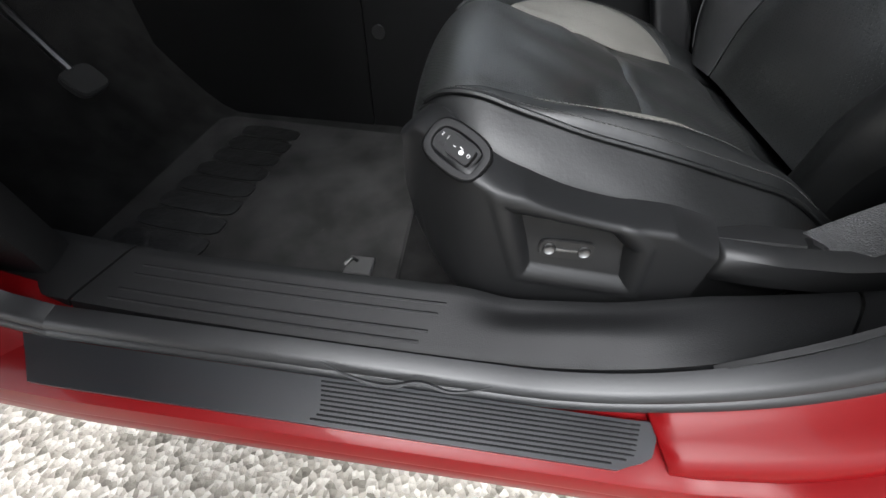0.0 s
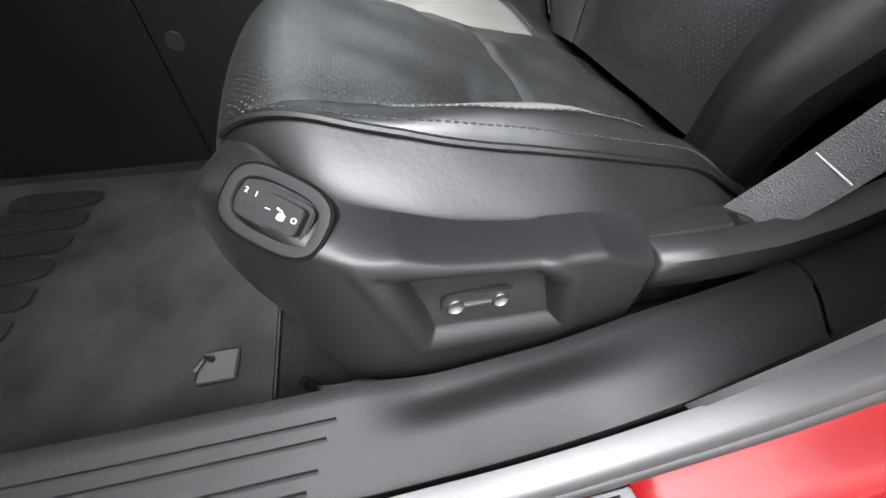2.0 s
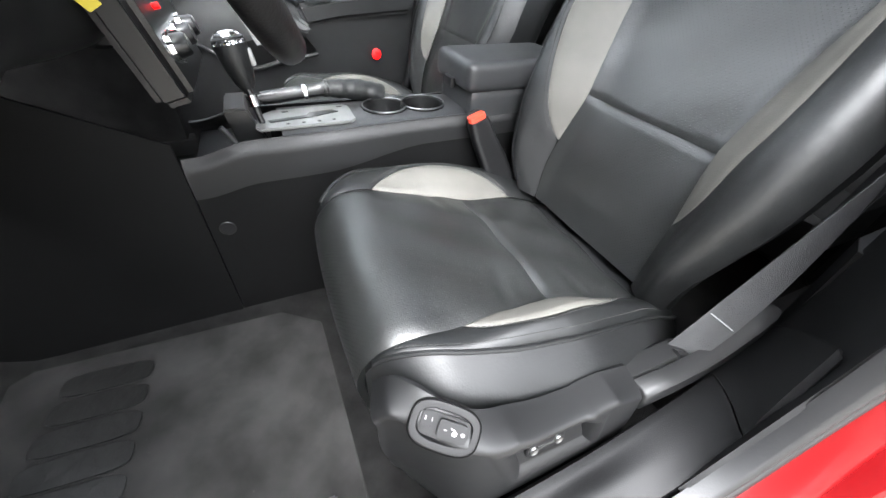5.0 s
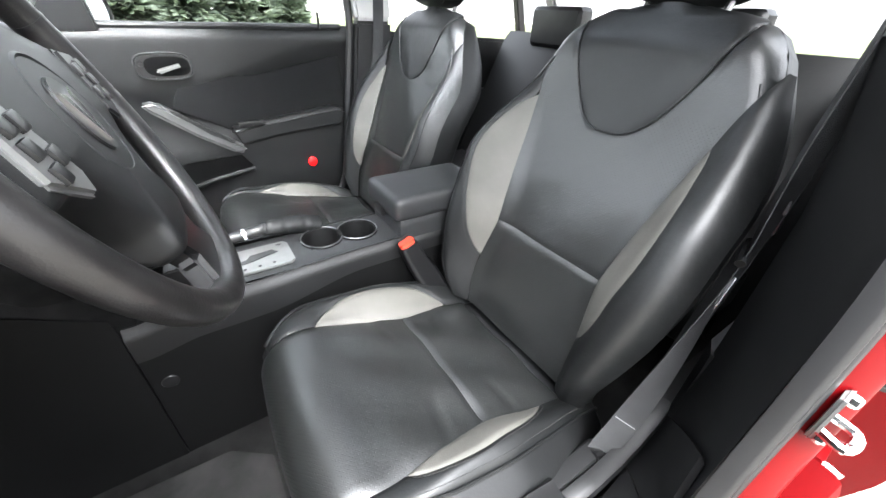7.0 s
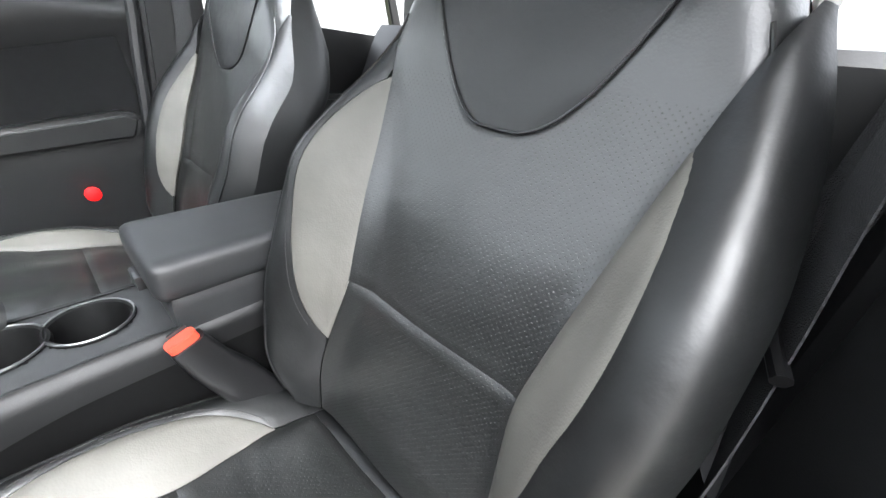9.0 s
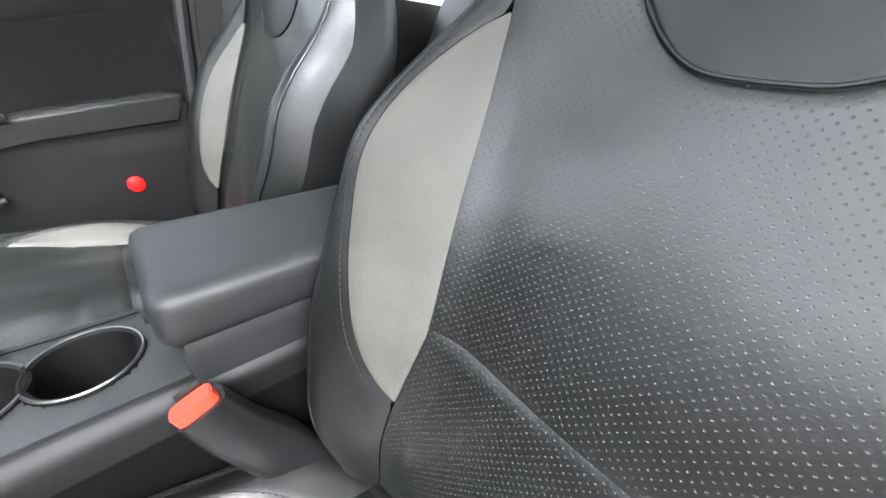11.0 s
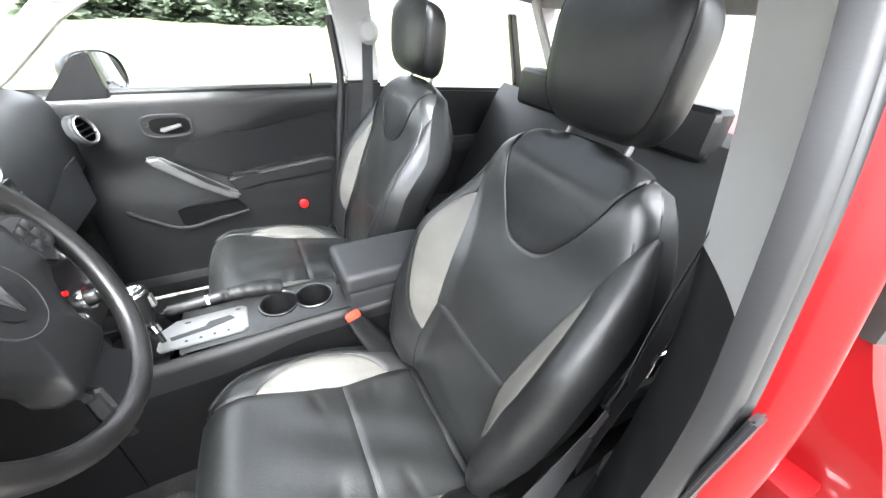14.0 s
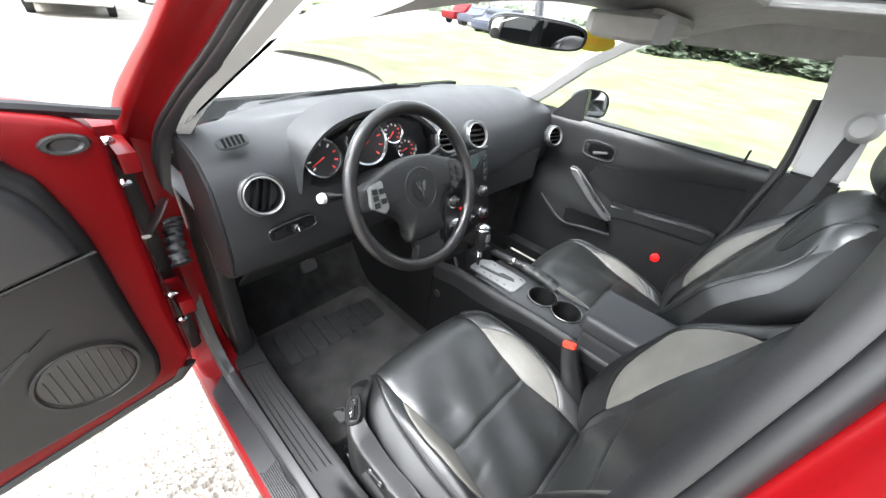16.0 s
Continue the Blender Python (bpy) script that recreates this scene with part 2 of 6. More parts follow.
fl.new(f_mix.outputs[0], next(q for q in fn if q.type == "OUTPUT_MATERIAL").inputs[0])
bark = simple("tree_bark", (0.11, 0.08, 0.06), 0.9, amount=0.3, scale=12)
# Distance haze is mixed into this pale leaf colour.
hazed_wood = simple("hazed_far_woods", (0.22, 0.25, 0.19), 0.9, amount=0.4, scale=0.6)
van_white = simple("white_van_paint", (0.75, 0.75, 0.74), 0.3, amount=0.04, coat=0.6)
jeep_blue = simple("turquoise_paint", (0.06, 0.42, 0.52), 0.35, amount=0.05, coat=0.6)
truck_dark = simple("dark_blue_paint", (0.03, 0.035, 0.06), 0.35, amount=0.05, coat=0.6)
tyre_black = simple("tyre_rubber", (0.02, 0.02, 0.02), 0.8, amount=0.2)
car_glass = simple("far_window_glass", (0.03, 0.035, 0.04), 0.1, amount=0.1)

# ---------------------------------------------------------------- building helpers
BASE = {}
HERE = Matrix.Identity(4)


def section(sx=1.0, sy=1.0, sz=1.0, at=(0, 0, 0), skew=0.0):
    """The frame in which the following parts are given; skew carries x along y."""
    global HERE
    HERE = Matrix(((sx, skew, 0, at[0]), (0, sy, 0, at[1]), (0, 0, sz, at[2]), (0, 0, 0, 1)))


def thing(name, label, category, at=(0, 0, 0), yaw=0.0, group="", kind=""):
    ob = new(name)
    ob.empty_display_size = 0.05
    ob.matrix_basis = pose(*(HERE @ Vector(at)), 0, 0, yaw)
    BASE[ob] = ob.matrix_basis.copy()
    return tagged(ob, label, category, group, kind)


def part(name, bm, mat, parent=None, label="", smooth=35, move=None):
    """Link a bmesh, given in world coordinates, as one mesh under a thing or a part."""
    if move is not None:
        bm.transform(move)
    bm.transform(HERE)
    me = bpy.data.meshes.new(name)
    base = BASE.get(parent)
    if base is not None:
        bm.transform(base.inverted())
    bmesh.ops.recalc_face_normals(bm, faces=bm.faces)
    bm.to_mesh(me)
    bm.free()
    me.materials.append(mat)
    if smooth:
        me.shade_smooth()
        me.set_sharp_from_angle(angle=radians(smooth))
    ob = new(name, me)
    if parent is not None:
        ob.parent = parent
        BASE[ob] = base
    if label:
        ob["label"] = label
    return ob


def lerp_table(table):
    xs = [a for a, _ in table]
    ys = [b for _, b in table]
    return lambda v: float(np.interp(v, xs, ys))


def soft_table(table, r=0.03):
    """Like lerp_table, with its corners rounded."""
    f = lerp_table(table)
    return lambda v: sum(f(v + r * q / 4) * w for q, w in zip(range(-4, 5), (1, 2, 3, 4, 5, 4, 3, 2, 1))) / 25


def smoothstep(a, b, v):
    t = min(1.0, max(0.0, (v - a) / (b - a)))
    return t * t * (3 - 2 * t)


def grid(f, nu, nv, thick=0.0, uv=None, flip=False):
    """A surface f(u, v) for u, v in 0..1, with an underside thick metres below."""
    bm = bmesh.new()
    P = [[Vector(f(i / nu, j / nv)) for j in range(nv + 1)] for i in range(nu + 1)]
    V = [[bm.verts.new(p) for p in row] for row in P]
    lay = bm.loops.layers.uv.new("map") if uv else None
    for i in range(nu):
        for j in range(nv):
            q = [(i, j), (i + 1, j), (i + 1, j + 1), (i, j + 1)]
            try:
                face = bm.faces.new([V[a][b] for a, b in q])
            except ValueError:
                continue
            if lay:
                for lp, (a, b) in zip(face.loops, q):
                    lp[lay].uv = uv(a / nu, b / nv)
    if thick:
        N = []
        for i in range(nu + 1):
            row = []
            for j in range(nv + 1):
                du = P[min(i + 1, nu)][j] - P[max(i - 1, 0)][j]
                dv = P[i][min(j + 1, nv)] - P[i][max(j - 1, 0)]
                c = du.cross(dv)
                row.append(c.normalized() if c.length > 1e-12 else Vector((0, 0, 1)))
            N.append(row)
        s = -thick if not flip else thick
        W = [[bm.verts.new(P[i][j] + N[i][j] * s) for j in range(nv + 1)] for i in range(nu + 1)]
        for i in range(nu):
            for j in range(nv):
                bm.faces.new((W[i][j], W[i][j + 1], W[i + 1][j + 1], W[i + 1][j]))
        for i in range(nu):
            bm.faces.new((V[i][0], W[i][0], W[i + 1][0], V[i + 1][0]))
            bm.faces.new((V[i][nv], V[i + 1][nv], W[i + 1][nv], W[i][nv]))
        for j in range(nv):
            bm.faces.new((V[0][j], V[0][j + 1], W[0][j + 1], W[0][j]))
            bm.faces.new((V[nu][j], W[nu][j], W[nu][j + 1], V[nu][j + 1]))
    return bm


def loft(rings, closed=True, caps=True):
    """A skin over rings of equal length; closed: each ring is a loop."""
    bm = bmesh.new()
    V = [[bm.verts.new(p) for p in r] for r in rings]
    n = len(rings[0])
    for a, b in zip(V, V[1:]):
        for k in range(n if closed else n - 1):
            bm.faces.new((a[k], a[(k + 1) % n], b[(k + 1) % n], b[k]))
    if caps and closed:
        bm.faces.new(V[0][::-1])
        bm.faces.new(V[-1])
    return bm


def smooth_path(pts, n):
    """Catmull-Rom through points, n samples in all."""
    P = [Vector(p) for p in pts]
    P = [P[0] * 2 - P[1]] + P + [P[-1] * 2 - P[-2]]
    out, m = [], len(P) - 3
    for k in range(n):
        s = k / (n - 1) * m
        i = min(int(s), m - 1)
        t = s - i
        a, b, c, d = P[i:i + 4]
        out.append(0.5 * (2 * b + (c - a) * t + (2 * a - 5 * b + 4 * c - d) * t * t + (3 * b - a - 3 * c + d) * t ** 3))
    return out


def tube(pts, r, n=10, taper=None, closed=False):
    P = [Vector(p) for p in pts]
    rings = []
    side = None
    for i, p in enumerate(P):
        if closed:
            d = (P[(i + 1) % len(P)] - P[i - 1]).normalized()
        else:
            d = (P[min(i + 1, len(P) - 1)] - P[max(i - 1, 0)]).normalized()
        if side is None:
            side = d.orthogonal().normalized()
        side = (side - d * side.dot(d)).normalized()
        up = d.cross(side)
        rr = taper(i / (len(P) - 1)) if taper else r
        rings.append([p + (side * math.cos(2 * math.pi * k / n) + up * math.sin(2 * math.pi * k / n)) * rr for k in range(n)])
    if closed:
        rings.append(rings[0])
        bm = loft(rings, True, False)
        bmesh.ops.remove_doubles(bm, verts=bm.verts, dist=1e-6)
        return bm
    return loft(rings)


def dashes(pts, r=.0008, on=.0042, off=.0026):
    """A row of short thread stitches along a path."""
    P = [Vector(p) for p in pts]
    at = [0.0]
    for a, b in zip(P, P[1:]):
        at.append(at[-1] + (b - a).length)

    def spot(d):
        i = min(max(int(np.searchsorted(at, d)) - 1, 0), len(P) - 2)
        return P[i].lerp(P[i + 1], (d - at[i]) / max(1e-9, at[i + 1] - at[i]))
    bm = bmesh.new()
    d = 0.0
    while d + on < at[-1]:
        a, b = spot(d), spot(d + on)
        t = (b - a).normalized()
        u = t.orthogonal().normalized()
        w = t.cross(u)
        rings = [[bm.verts.new(p + (u * c + w * e) * r) for c, e in ((1, 0), (0, 1), (-1, 0), (0, -1))] for p in (a, b)]
        for k in range(4):
            bm.faces.new((rings[0][k], rings[0][(k + 1) % 4], rings[1][(k + 1) % 4], rings[1][k]))
        bm.faces.new(rings[0][::-1])
        bm.faces.new(rings[1])
        d += on + off
    return bm


def rbox(lo, hi, bevel=0.004, seg=2):
    bm = bmesh.new()
    bmesh.ops.create_cube(bm, size=1.0)
    lo, hi = Vector(lo), Vector(hi)
    for v in bm.verts:
        v.co = Vector(((lo[k] + hi[k]) / 2 + v.co[k] * (hi[k] - lo[k]) for k in range(3)))
    if bevel:
        bmesh.ops.bevel(bm, geom=bm.edges[:], offset=bevel, segments=seg, affect="EDGES", profile=0.7)
    return bm


def prism(poly, lo, hi, axis=1, bevel=0.003, seg=2):
    """A polygon in the plane across an axis, drawn out from lo to hi along it."""
    def place(a, b, c):
        return {0: (c, a, b), 1: (a, c, b), 2: (a, b, c)}[axis]
    bm = bmesh.new()
    A = [bm.verts.new(place(a, b, lo)) for a, b in poly]
    B = [bm.verts.new(place(a, b, hi)) for a, b in poly]
    bm.faces.new(A)
    bm.faces.new(B[::-1])
    n = len(poly)
    for k in range(n):
        bm.faces.new((A[k], B[k], B[(k + 1) % n], A[(k + 1) % n]))
    bmesh.ops.recalc_face_normals(bm, faces=bm.faces)
    if bevel:
        bmesh.ops.bevel(bm, geom=bm.edges[:], offset=bevel, segments=seg, affect="EDGES", clamp_overlap=True)
    return bm


def lathe(profile, n=28, m=None):
    """Turn (radius, height) about z, then place by the matrix m."""
    bm = bmesh.new()
    rings = []
    for r, h in profile:
        if r < 1e-6:
            rings.append([bm.verts.new((0, 0, h))])
        else:
            rings.append([bm.verts.new((r * math.cos(2 * math.pi * k / n), r * math.sin(2 * math.pi * k / n), h)) for k in range(n)])
    for a, b in zip(rings, rings[1:]):
        if len(a) == 1 and len(b) == 1:
            continue
        for k in range(n):
            if len(a) == 1:
                bm.faces.new((a[0], b[k], b[(k + 1) % n]))
            elif len(b) == 1:
                bm.faces.new((a[k], a[(k + 1) % n], b[0]))
            else:
                bm.faces.new((a[k], a[(k + 1) % n], b[(k + 1) % n], b[k]))
    if m is not None:
        bm.transform(m)
    return bm


def merged(*bms):
    out = bmesh.new()
    for b in bms:
        me = bpy.data.meshes.new("tmp")
        b.to_mesh(me)
        out.from_mesh(me)
        bpy.data.meshes.remove(me)
        b.free()
    return out


def oval(cx, cy, rx, ry, n=24, p=2.0):
    out = []
    for k in range(n):
        a = 2 * math.pi * k / n
        c, s = math.cos(a), math.sin(a)
        out.append((cx + rx * math.copysign(abs(c) ** (2 / p), c), cy + ry * math.copysign(abs(s) ** (2 / p), s)))
    return out


def facing(at, normal, up=(0, 0, 1)):
    """A frame at a place whose z looks along the normal."""
    z = Vector(normal).normalized()
    x = Vector(up).cross(z).normalized()
    y = z.cross(x)
    m = Matrix((x, y, z)).transposed().to_4x4()
    m.translation = Vector(at)
    return m


def lettering(text, size, depth, m, mat, parent, name="print"):
    cu = bpy.data.curves.new("letters", "FONT")
    cu.body, cu.size, cu.extrude = text, size, depth
    cu.align_x, cu.align_y = "CENTER", "CENTER"
    ob = bpy.data.objects.new("letters", cu)
    dg = bpy.context.evaluated_depsgraph_get()
    scene.collection.objects.link(ob)
    dg.update()
    me = bpy.data.meshes.new_from_object(ob.evaluated_get(dg))
    bm = bmesh.new()
    bm.from_mesh(me)
    bpy.data.objects.remove(ob)
    bpy.data.curves.remove(cu)
    bpy.data.meshes.remove(me)
    return part(name, bm, mat, parent, smooth=0, move=m)

# ================================================================ seats
def build_seat(at, hand, label, driver):
    """A bucket seat; hand is 1 where the cabin's middle lies towards +y."""
    seat = thing("front_seat", label, "car seat", at, group="front seats")
    M = Matrix.Translation(at) @ Matrix.Diagonal((1, hand, 1, 1))
    X0 = .43
    edge_t = soft_table(((-.1, .172), (.03, .170), (.12, .166), (.237, .150), (.33, .160), (.42, .178), (.48, .176), (.53, .170), (.70, .160)))
    rim_t = soft_table(((-.1, .205), (.03, .216), (.12, .228), (.25, .234), (.36, .226), (.43, .212), (.48, .196), (.53, .178), (.70, .168)))
    far_t = soft_table(((-.1, .222), (.03, .238), (.12, .256), (.25, .268), (.36, .262), (.43, .246), (.48, .220), (.53, .186), (.70, .168)))
    edges, rims = {1: edge_t, -1: edge_t}, {1: far_t, -1: rim_t}
    crest = {1: .080, -1: .050}
    span = {1: (.11, .425), -1: (.11, .40)}
    TOP, ROLL = .445, .105

    def yarc(s, sg):
        y = edges[sg](s)
        a, b = span[sg]
        if not a < s < b:
            return y
        return min(rims[sg](s) - .016, y + crest[sg] * math.sin(math.pi * (s - a) / (b - a)) ** .75)

    def cushion(s, y, lift=0.0):
        cut = TOP - .25 * y * y
        if s < cut:
            lx, dz = X0 - s, 0.0
        else:
            a = min((s - cut) / ROLL, 1.75)
            lx, dz = X0 - cut - ROLL * math.sin(a), -ROLL * (1 - math.cos(a))
            if a >= 1.75:
                rest = s - cut - ROLL * 1.75
                dz -= rest * .98
                lx += rest * .18
        sg = 1 if y > 0 else -1
        z = .536 + .262 * (.40 - lx) + dz
        e = edges[sg](s)
        b = smoothstep(e - .018, e + (.072 if sg > 0 else .056), abs(y)) * (.050 if sg > 0 else .046) * smoothstep(.58, .22, s) * smoothstep(-.04, .12, s)
        b -= .020 * max(0.0, (abs(y) - rims[sg](s) + .034) / .034) ** 2 * smoothstep(.52, .30, s)
        dome = .012 * (1 - (y / .19) ** 2) * smoothstep(.02, .1, s)
        sag = -.003 * math.sin(31 * s + 9 * y) * smoothstep(.04, .1, abs(y)) - .0025 * math.sin(47 * y - 20 * s)
        fold = smoothstep(.19, .14, abs(y)) * (-.004 * math.exp(-((s - .30 - .25 * (abs(y) - .10)) / .012) ** 2) * smoothstep(.05, .12, abs(y)) - .003 * math.exp(-((s - .17 + .2 * (abs(y) - .10)) / .010) ** 2) * smoothstep(.06, .13, abs(y)))
        return Vector((lx, y, z + b + dome + lift + fold + sag * smoothstep(.48, .36, s) * smoothstep(.20, .14, abs(y))))

    def panel(name, s0, s1, y0, y1, nu, nv, mat, roll=.010, dip=.006, lab=""):
        def f(u, v):
            s = s0 + (s1 - s0) * u
            a, b = y0(s), y1(s)
            y = a + (b - a) * v
            e = min(abs(y - a), abs(b - y), abs(s - s0), abs(s1 - s))
            q = 1 - min(1.0, e / roll)
            return cushion(s, y, -dip * q * q)
        part(name, grid(f, nu, nv, .010, uv=lambda u, v: ((s0 + (s1 - s0) * u), y0(s0 + (s1 - s0) * u) * (1 - v) + y1(s0 + (s1 - s0) * u) * v), flip=True),
             mat, seat, lab, 60, move=M)

    lo_edge, hi_edge = (lambda s: -edges[-1](s)), edges[1]
    panel("cushion_insert", .237, .70, lo_edge, hi_edge, 60, 30, perf, lab="perforated black leather seat front")
    panel("cushion_insert", .045, .237, lo_edge, hi_edge, 22, 30, perf, lab="perforated black leather seat centre")
    panel("cushion_roll", -.03, .045, lo_edge, hi_edge, 8, 12, leather)
    for sg in (1, -1):
        lo, hi = (edges[1], lambda s: yarc(s, 1)) if sg > 0 else (lambda s: -yarc(s, -1), lo_edge)
        panel("cushion_accent", span[sg][0] + .001, span[sg][1] - .001, lo, hi, 30, 8, beige, .007, .005, "beige leather accent panel")
        lo, hi = (lambda s: yarc(s, 1), rims[1]) if sg > 0 else (lambda s: -rims[-1](s), lambda s: -yarc(s, -1))
        panel("cushion_bolster", -.03, .535, lo, hi, 52, 8, leather, .007, .004)
        sk = [span[sg][0] + .002 + (span[sg][1] - span[sg][0] - .004) * k / 40 for k in range(41)]
        pip = [cushion(s, sg * (yarc(s, sg) + .006), .001) for s in sk]
        part("stitching", dashes(pip), thread, seat, "grey thread stitching", 0, move=M)

        def side(u, v, sg=sg):
            s = -.03 + .585 * u
            p = cushion(s, sg * rims[sg](s), -.003)
            front = smoothstep(.44, .54, s)
            drop = (.080 + .022 * math.sin(math.pi * min(1, max(0, s) / .52))) * (1 - .2 * front) + .02 * front
            out = (.050 * math.sin(.5 * math.pi * min(1, v / .6)) - .012 * smoothstep(.65, 1, v)) * smoothstep(.57, .44, s) * (.55 + .45 * smoothstep(-.05, .12, s))
            wr = .0006 * math.sin(60 * s + 8 * v)
            return Vector((p.x, p.y + sg * (out + wr), p.z - drop * v))
        part("cushion_side", grid(side, 60, 16, .010, flip=sg > 0), leather_side, seat, "", 60, move=M)
        pip = [cushion(-.03 + .565 * k / 50, sg * (rims[sg](-.03 + .565 * k / 50) + .001), .001) for k in range(51)]
        part("piping", tube(pip, .0034, 7), leather_side, seat, "raised black seam piping", move=M)
        pip = [cushion(.01 + .49 * k / 60, sg * (rims[sg](.01 + .49 * k / 60) - .010), .0004) for k in range(61)]
        part("stitching", dashes(pip), thread, seat, "grey thread stitching", 0, move=M)

    # backrest
    T = math.atan(.37)
    up, nrm = Vector((math.sin(T), 0, math.cos(T))), Vector((-math.cos(T), 0, math.sin(T)))
    root = Vector((.385, 0, .555))
    curve = soft_table(((0, -.012), (.1, -.002), (.2, .004), (.26, .005), (.34, .001), (.45, -.004), (.52, -.004), (.60, .004), (.70, .016)))
    inner_t = soft_table(((0, .160), (.12, .160), (.18, .152), (.242, .143), (.32, .154), (.42, .172), (.514, .190), (.58, .202), (.62, .208), (.72, .210)))
    outer_t = soft_table(((0, .200), (.05, .212), (.12, .234), (.2, .254), (.3, .264), (.42, .263), (.50, .252), (.56, .235), (.61, .214), (.63, .207)))
    full_t = soft_table(((0, .225), (.05, .242), (.12, .264), (.2, .290), (.3, .304), (.4, .298), (.48, .276), (.55, .244), (.61, .214), (.63, .207)))
    top_t = soft_table(((0, .714), (.45, .712), (.65, .704), (.80, .686), (.92, .658), (1.0, .620)))
    yi_t, bw_t = {1: inner_t, -1: inner_t}, {1: full_t, -1: outer_t}
    hump = {1: .084, -1: .070}
    hpipe = soft_table(((0, .490), (.03, .491), (.05, .498), (.07, .513), (.09, .537), (.11, .575), (.13, .630), (.145, .690), (.15, .715), (.21, .80)), .01)

    def yi(h, sg=1):
        return yi_t[sg](h)

    def bw(h, sg=1):
        if h < .621:
            return max(bw_t[sg](h), yi(h, sg) + .001)
        a, b = .25, 1.0
        for _ in range(24):
            m = (a + b) / 2
            a, b = (m, b) if top_t(m) > h else (a, m)
        return a * yi(h, sg)

    def barc(h, sg=1):
        lo, hi = (.14, .525) if sg > 0 else (.13, .505)
        if not lo < h < hi:
            return yi(h, sg)
        k = (h - lo) / (hi - lo)
        return yi(h, sg) + (.088 * math.sin(math.pi * k) ** .72 if sg > 0 else .050 * math.sin(math.pi * k ** .8) ** .9)

    def back(h, y, lift=0.0):
        a, sg = abs(y), (1 if y > 0 else -1)
        w = max(bw(h, sg) - yi(h, sg), .012)
        p = (a - yi(h, sg)) / w
        b = smoothstep(-.30, .78, p) * hump[sg] * smoothstep(.63, .36, h) * smoothstep(-.1, .10, h)
        b -= (.050 - .024 * smoothstep(.48, .60, h)) * min(1.15, max(0.0, (a - bw(h, sg) + .048) / .048)) ** 2.2
        d = curve(h) - .035 * smoothstep(.63, .72, h) + .010 * (1 - (y / .22) ** 2) * smoothstep(0, .08, h)
        d += .0025 * math.sin(26 * h + 14 * y) * math.sin(17 * y + 3)
        return root + up * h + nrm * (b + d + lift) + Vector((0, y, 0))

    def bpanel(name, hy, nu, nv, mat, roll=.010, dip=.006, lab=""):
        """hy(u, v) gives height, side and the distance to the panel's edge."""
        def f(u, v):
            h, y, e = hy(u, v)
            q = 1 - min(1.0, e / roll)
            return back(h, y, -dip * q * q)
        part(name, grid(f, nu, nv, .012, uv=lambda u, v: (hy(u, v)[0] + 1.0, hy(u, v)[1])), mat, seat, lab, 60, move=M)

    def lower(u, v):
        q = 2 * v - 1
        top = .242
        h = top * u
        w = yi(h, 1 if q > 0 else -1)
        return h, q * w, min(abs(top - h), w - abs(q * w))
    bpanel("backrest_insert", lower, 24, 28, perf, .008, .004, lab="perforated black leather lower back panel")

    def upper(u, v):
        q = 2 * v - 1
        top, low = min(hpipe(abs(q) * .205), top_t(abs(q))), .242
        h = low + (top - low) * u
        w = yi(h, 1 if q > 0 else -1)
        return h, q * w, min(h - low, top - h, w - abs(q * w))
    bpanel("backrest_insert", upper, 44, 48, perf, .005, .0022, lab="perforated black leather upper back panel")

    def head(u, v):
        q = (2 * v - 1) * .700
        top = top_t(abs(q))
        low = min(hpipe(abs(q) * .205), top - .001)
        h = low + (top - low) * u
        w = yi(h, 1 if q > 0 else -1)
        return h, q * w, min(h - low + .0005, .02)
    bpanel("backrest_yoke", head, 18, 26, leather, .005, .0018, lab="smooth black leather shoulder panel")
    crv = []
    for k in range(49):
        q = (k / 24 - 1) * .690
        crv.append(back(hpipe(abs(q) * .205), q * yi(hpipe(abs(q) * .205), 1 if q > 0 else -1), .0008))
    part("piping", tube(crv, .0016, 7), smooth_plastic, seat, "black U-shaped seam piping", move=M)
    for sg in (1, -1):
        def acc(u, v, sg=sg):
            h = (.141 + .383 * u) if sg > 0 else (.131 + .373 * u)
            y = yi(h, sg) + (barc(h, sg) - yi(h, sg)) * v
            return h, sg * y, min(y - yi(h, sg), barc(h, sg) - y)
        bpanel("backrest_accent", acc, 30, 8, beige, .006, .003, "beige leather accent panel")

        def rim(u, v, sg=sg):
            h = .6205 * u
            y = barc(h, sg) + (bw(h, sg) - barc(h, sg)) * v
            return h, sg * y, min(y - barc(h, sg) + .002, .02)
        bpanel("backrest_bolster", rim, 44, 10, leather, .007, .004)
        stitch = [back(.02 + .585 * k / 40, sg * (bw(.02 + .585 * k / 40, sg) - .026), .0012) for k in range(41)]
        part("piping", tube(stitch, .0016, 6), smooth_plastic, seat, move=M)
        stitch = [back(.155 + .345 * k / 40, sg * (barc(.155 + .345 * k / 40, sg) + .006), .0006) for k in range(41)]
        part("stitching", dashes(stitch), thread, seat, "grey thread stitching", 0, move=M)
    rings = []
    for k in range(25):
        h = -.02 + .735 * k / 24
        g = max(h, 0)
        th = .12 * smoothstep(.76, .58, h) + .02
        A, B = back(g, bw(g, 1)), back(g, -bw(g, -1))
        row = []
        for q in range(21):
            a = math.pi * q / 20
            m = .5 + .5 * math.cos(a)
            p = B.lerp(A, m)
            p += Vector((0, math.cos(a) * (.008 + .014 * smoothstep(.12, .30, h)) * math.sin(a) ** .5, 0)) - nrm * th * math.sin(a) ** .55 + up * min(h, 0)
            row.append(p)
        rings.append(row)
    shell = loft(rings, closed=False, caps=False)
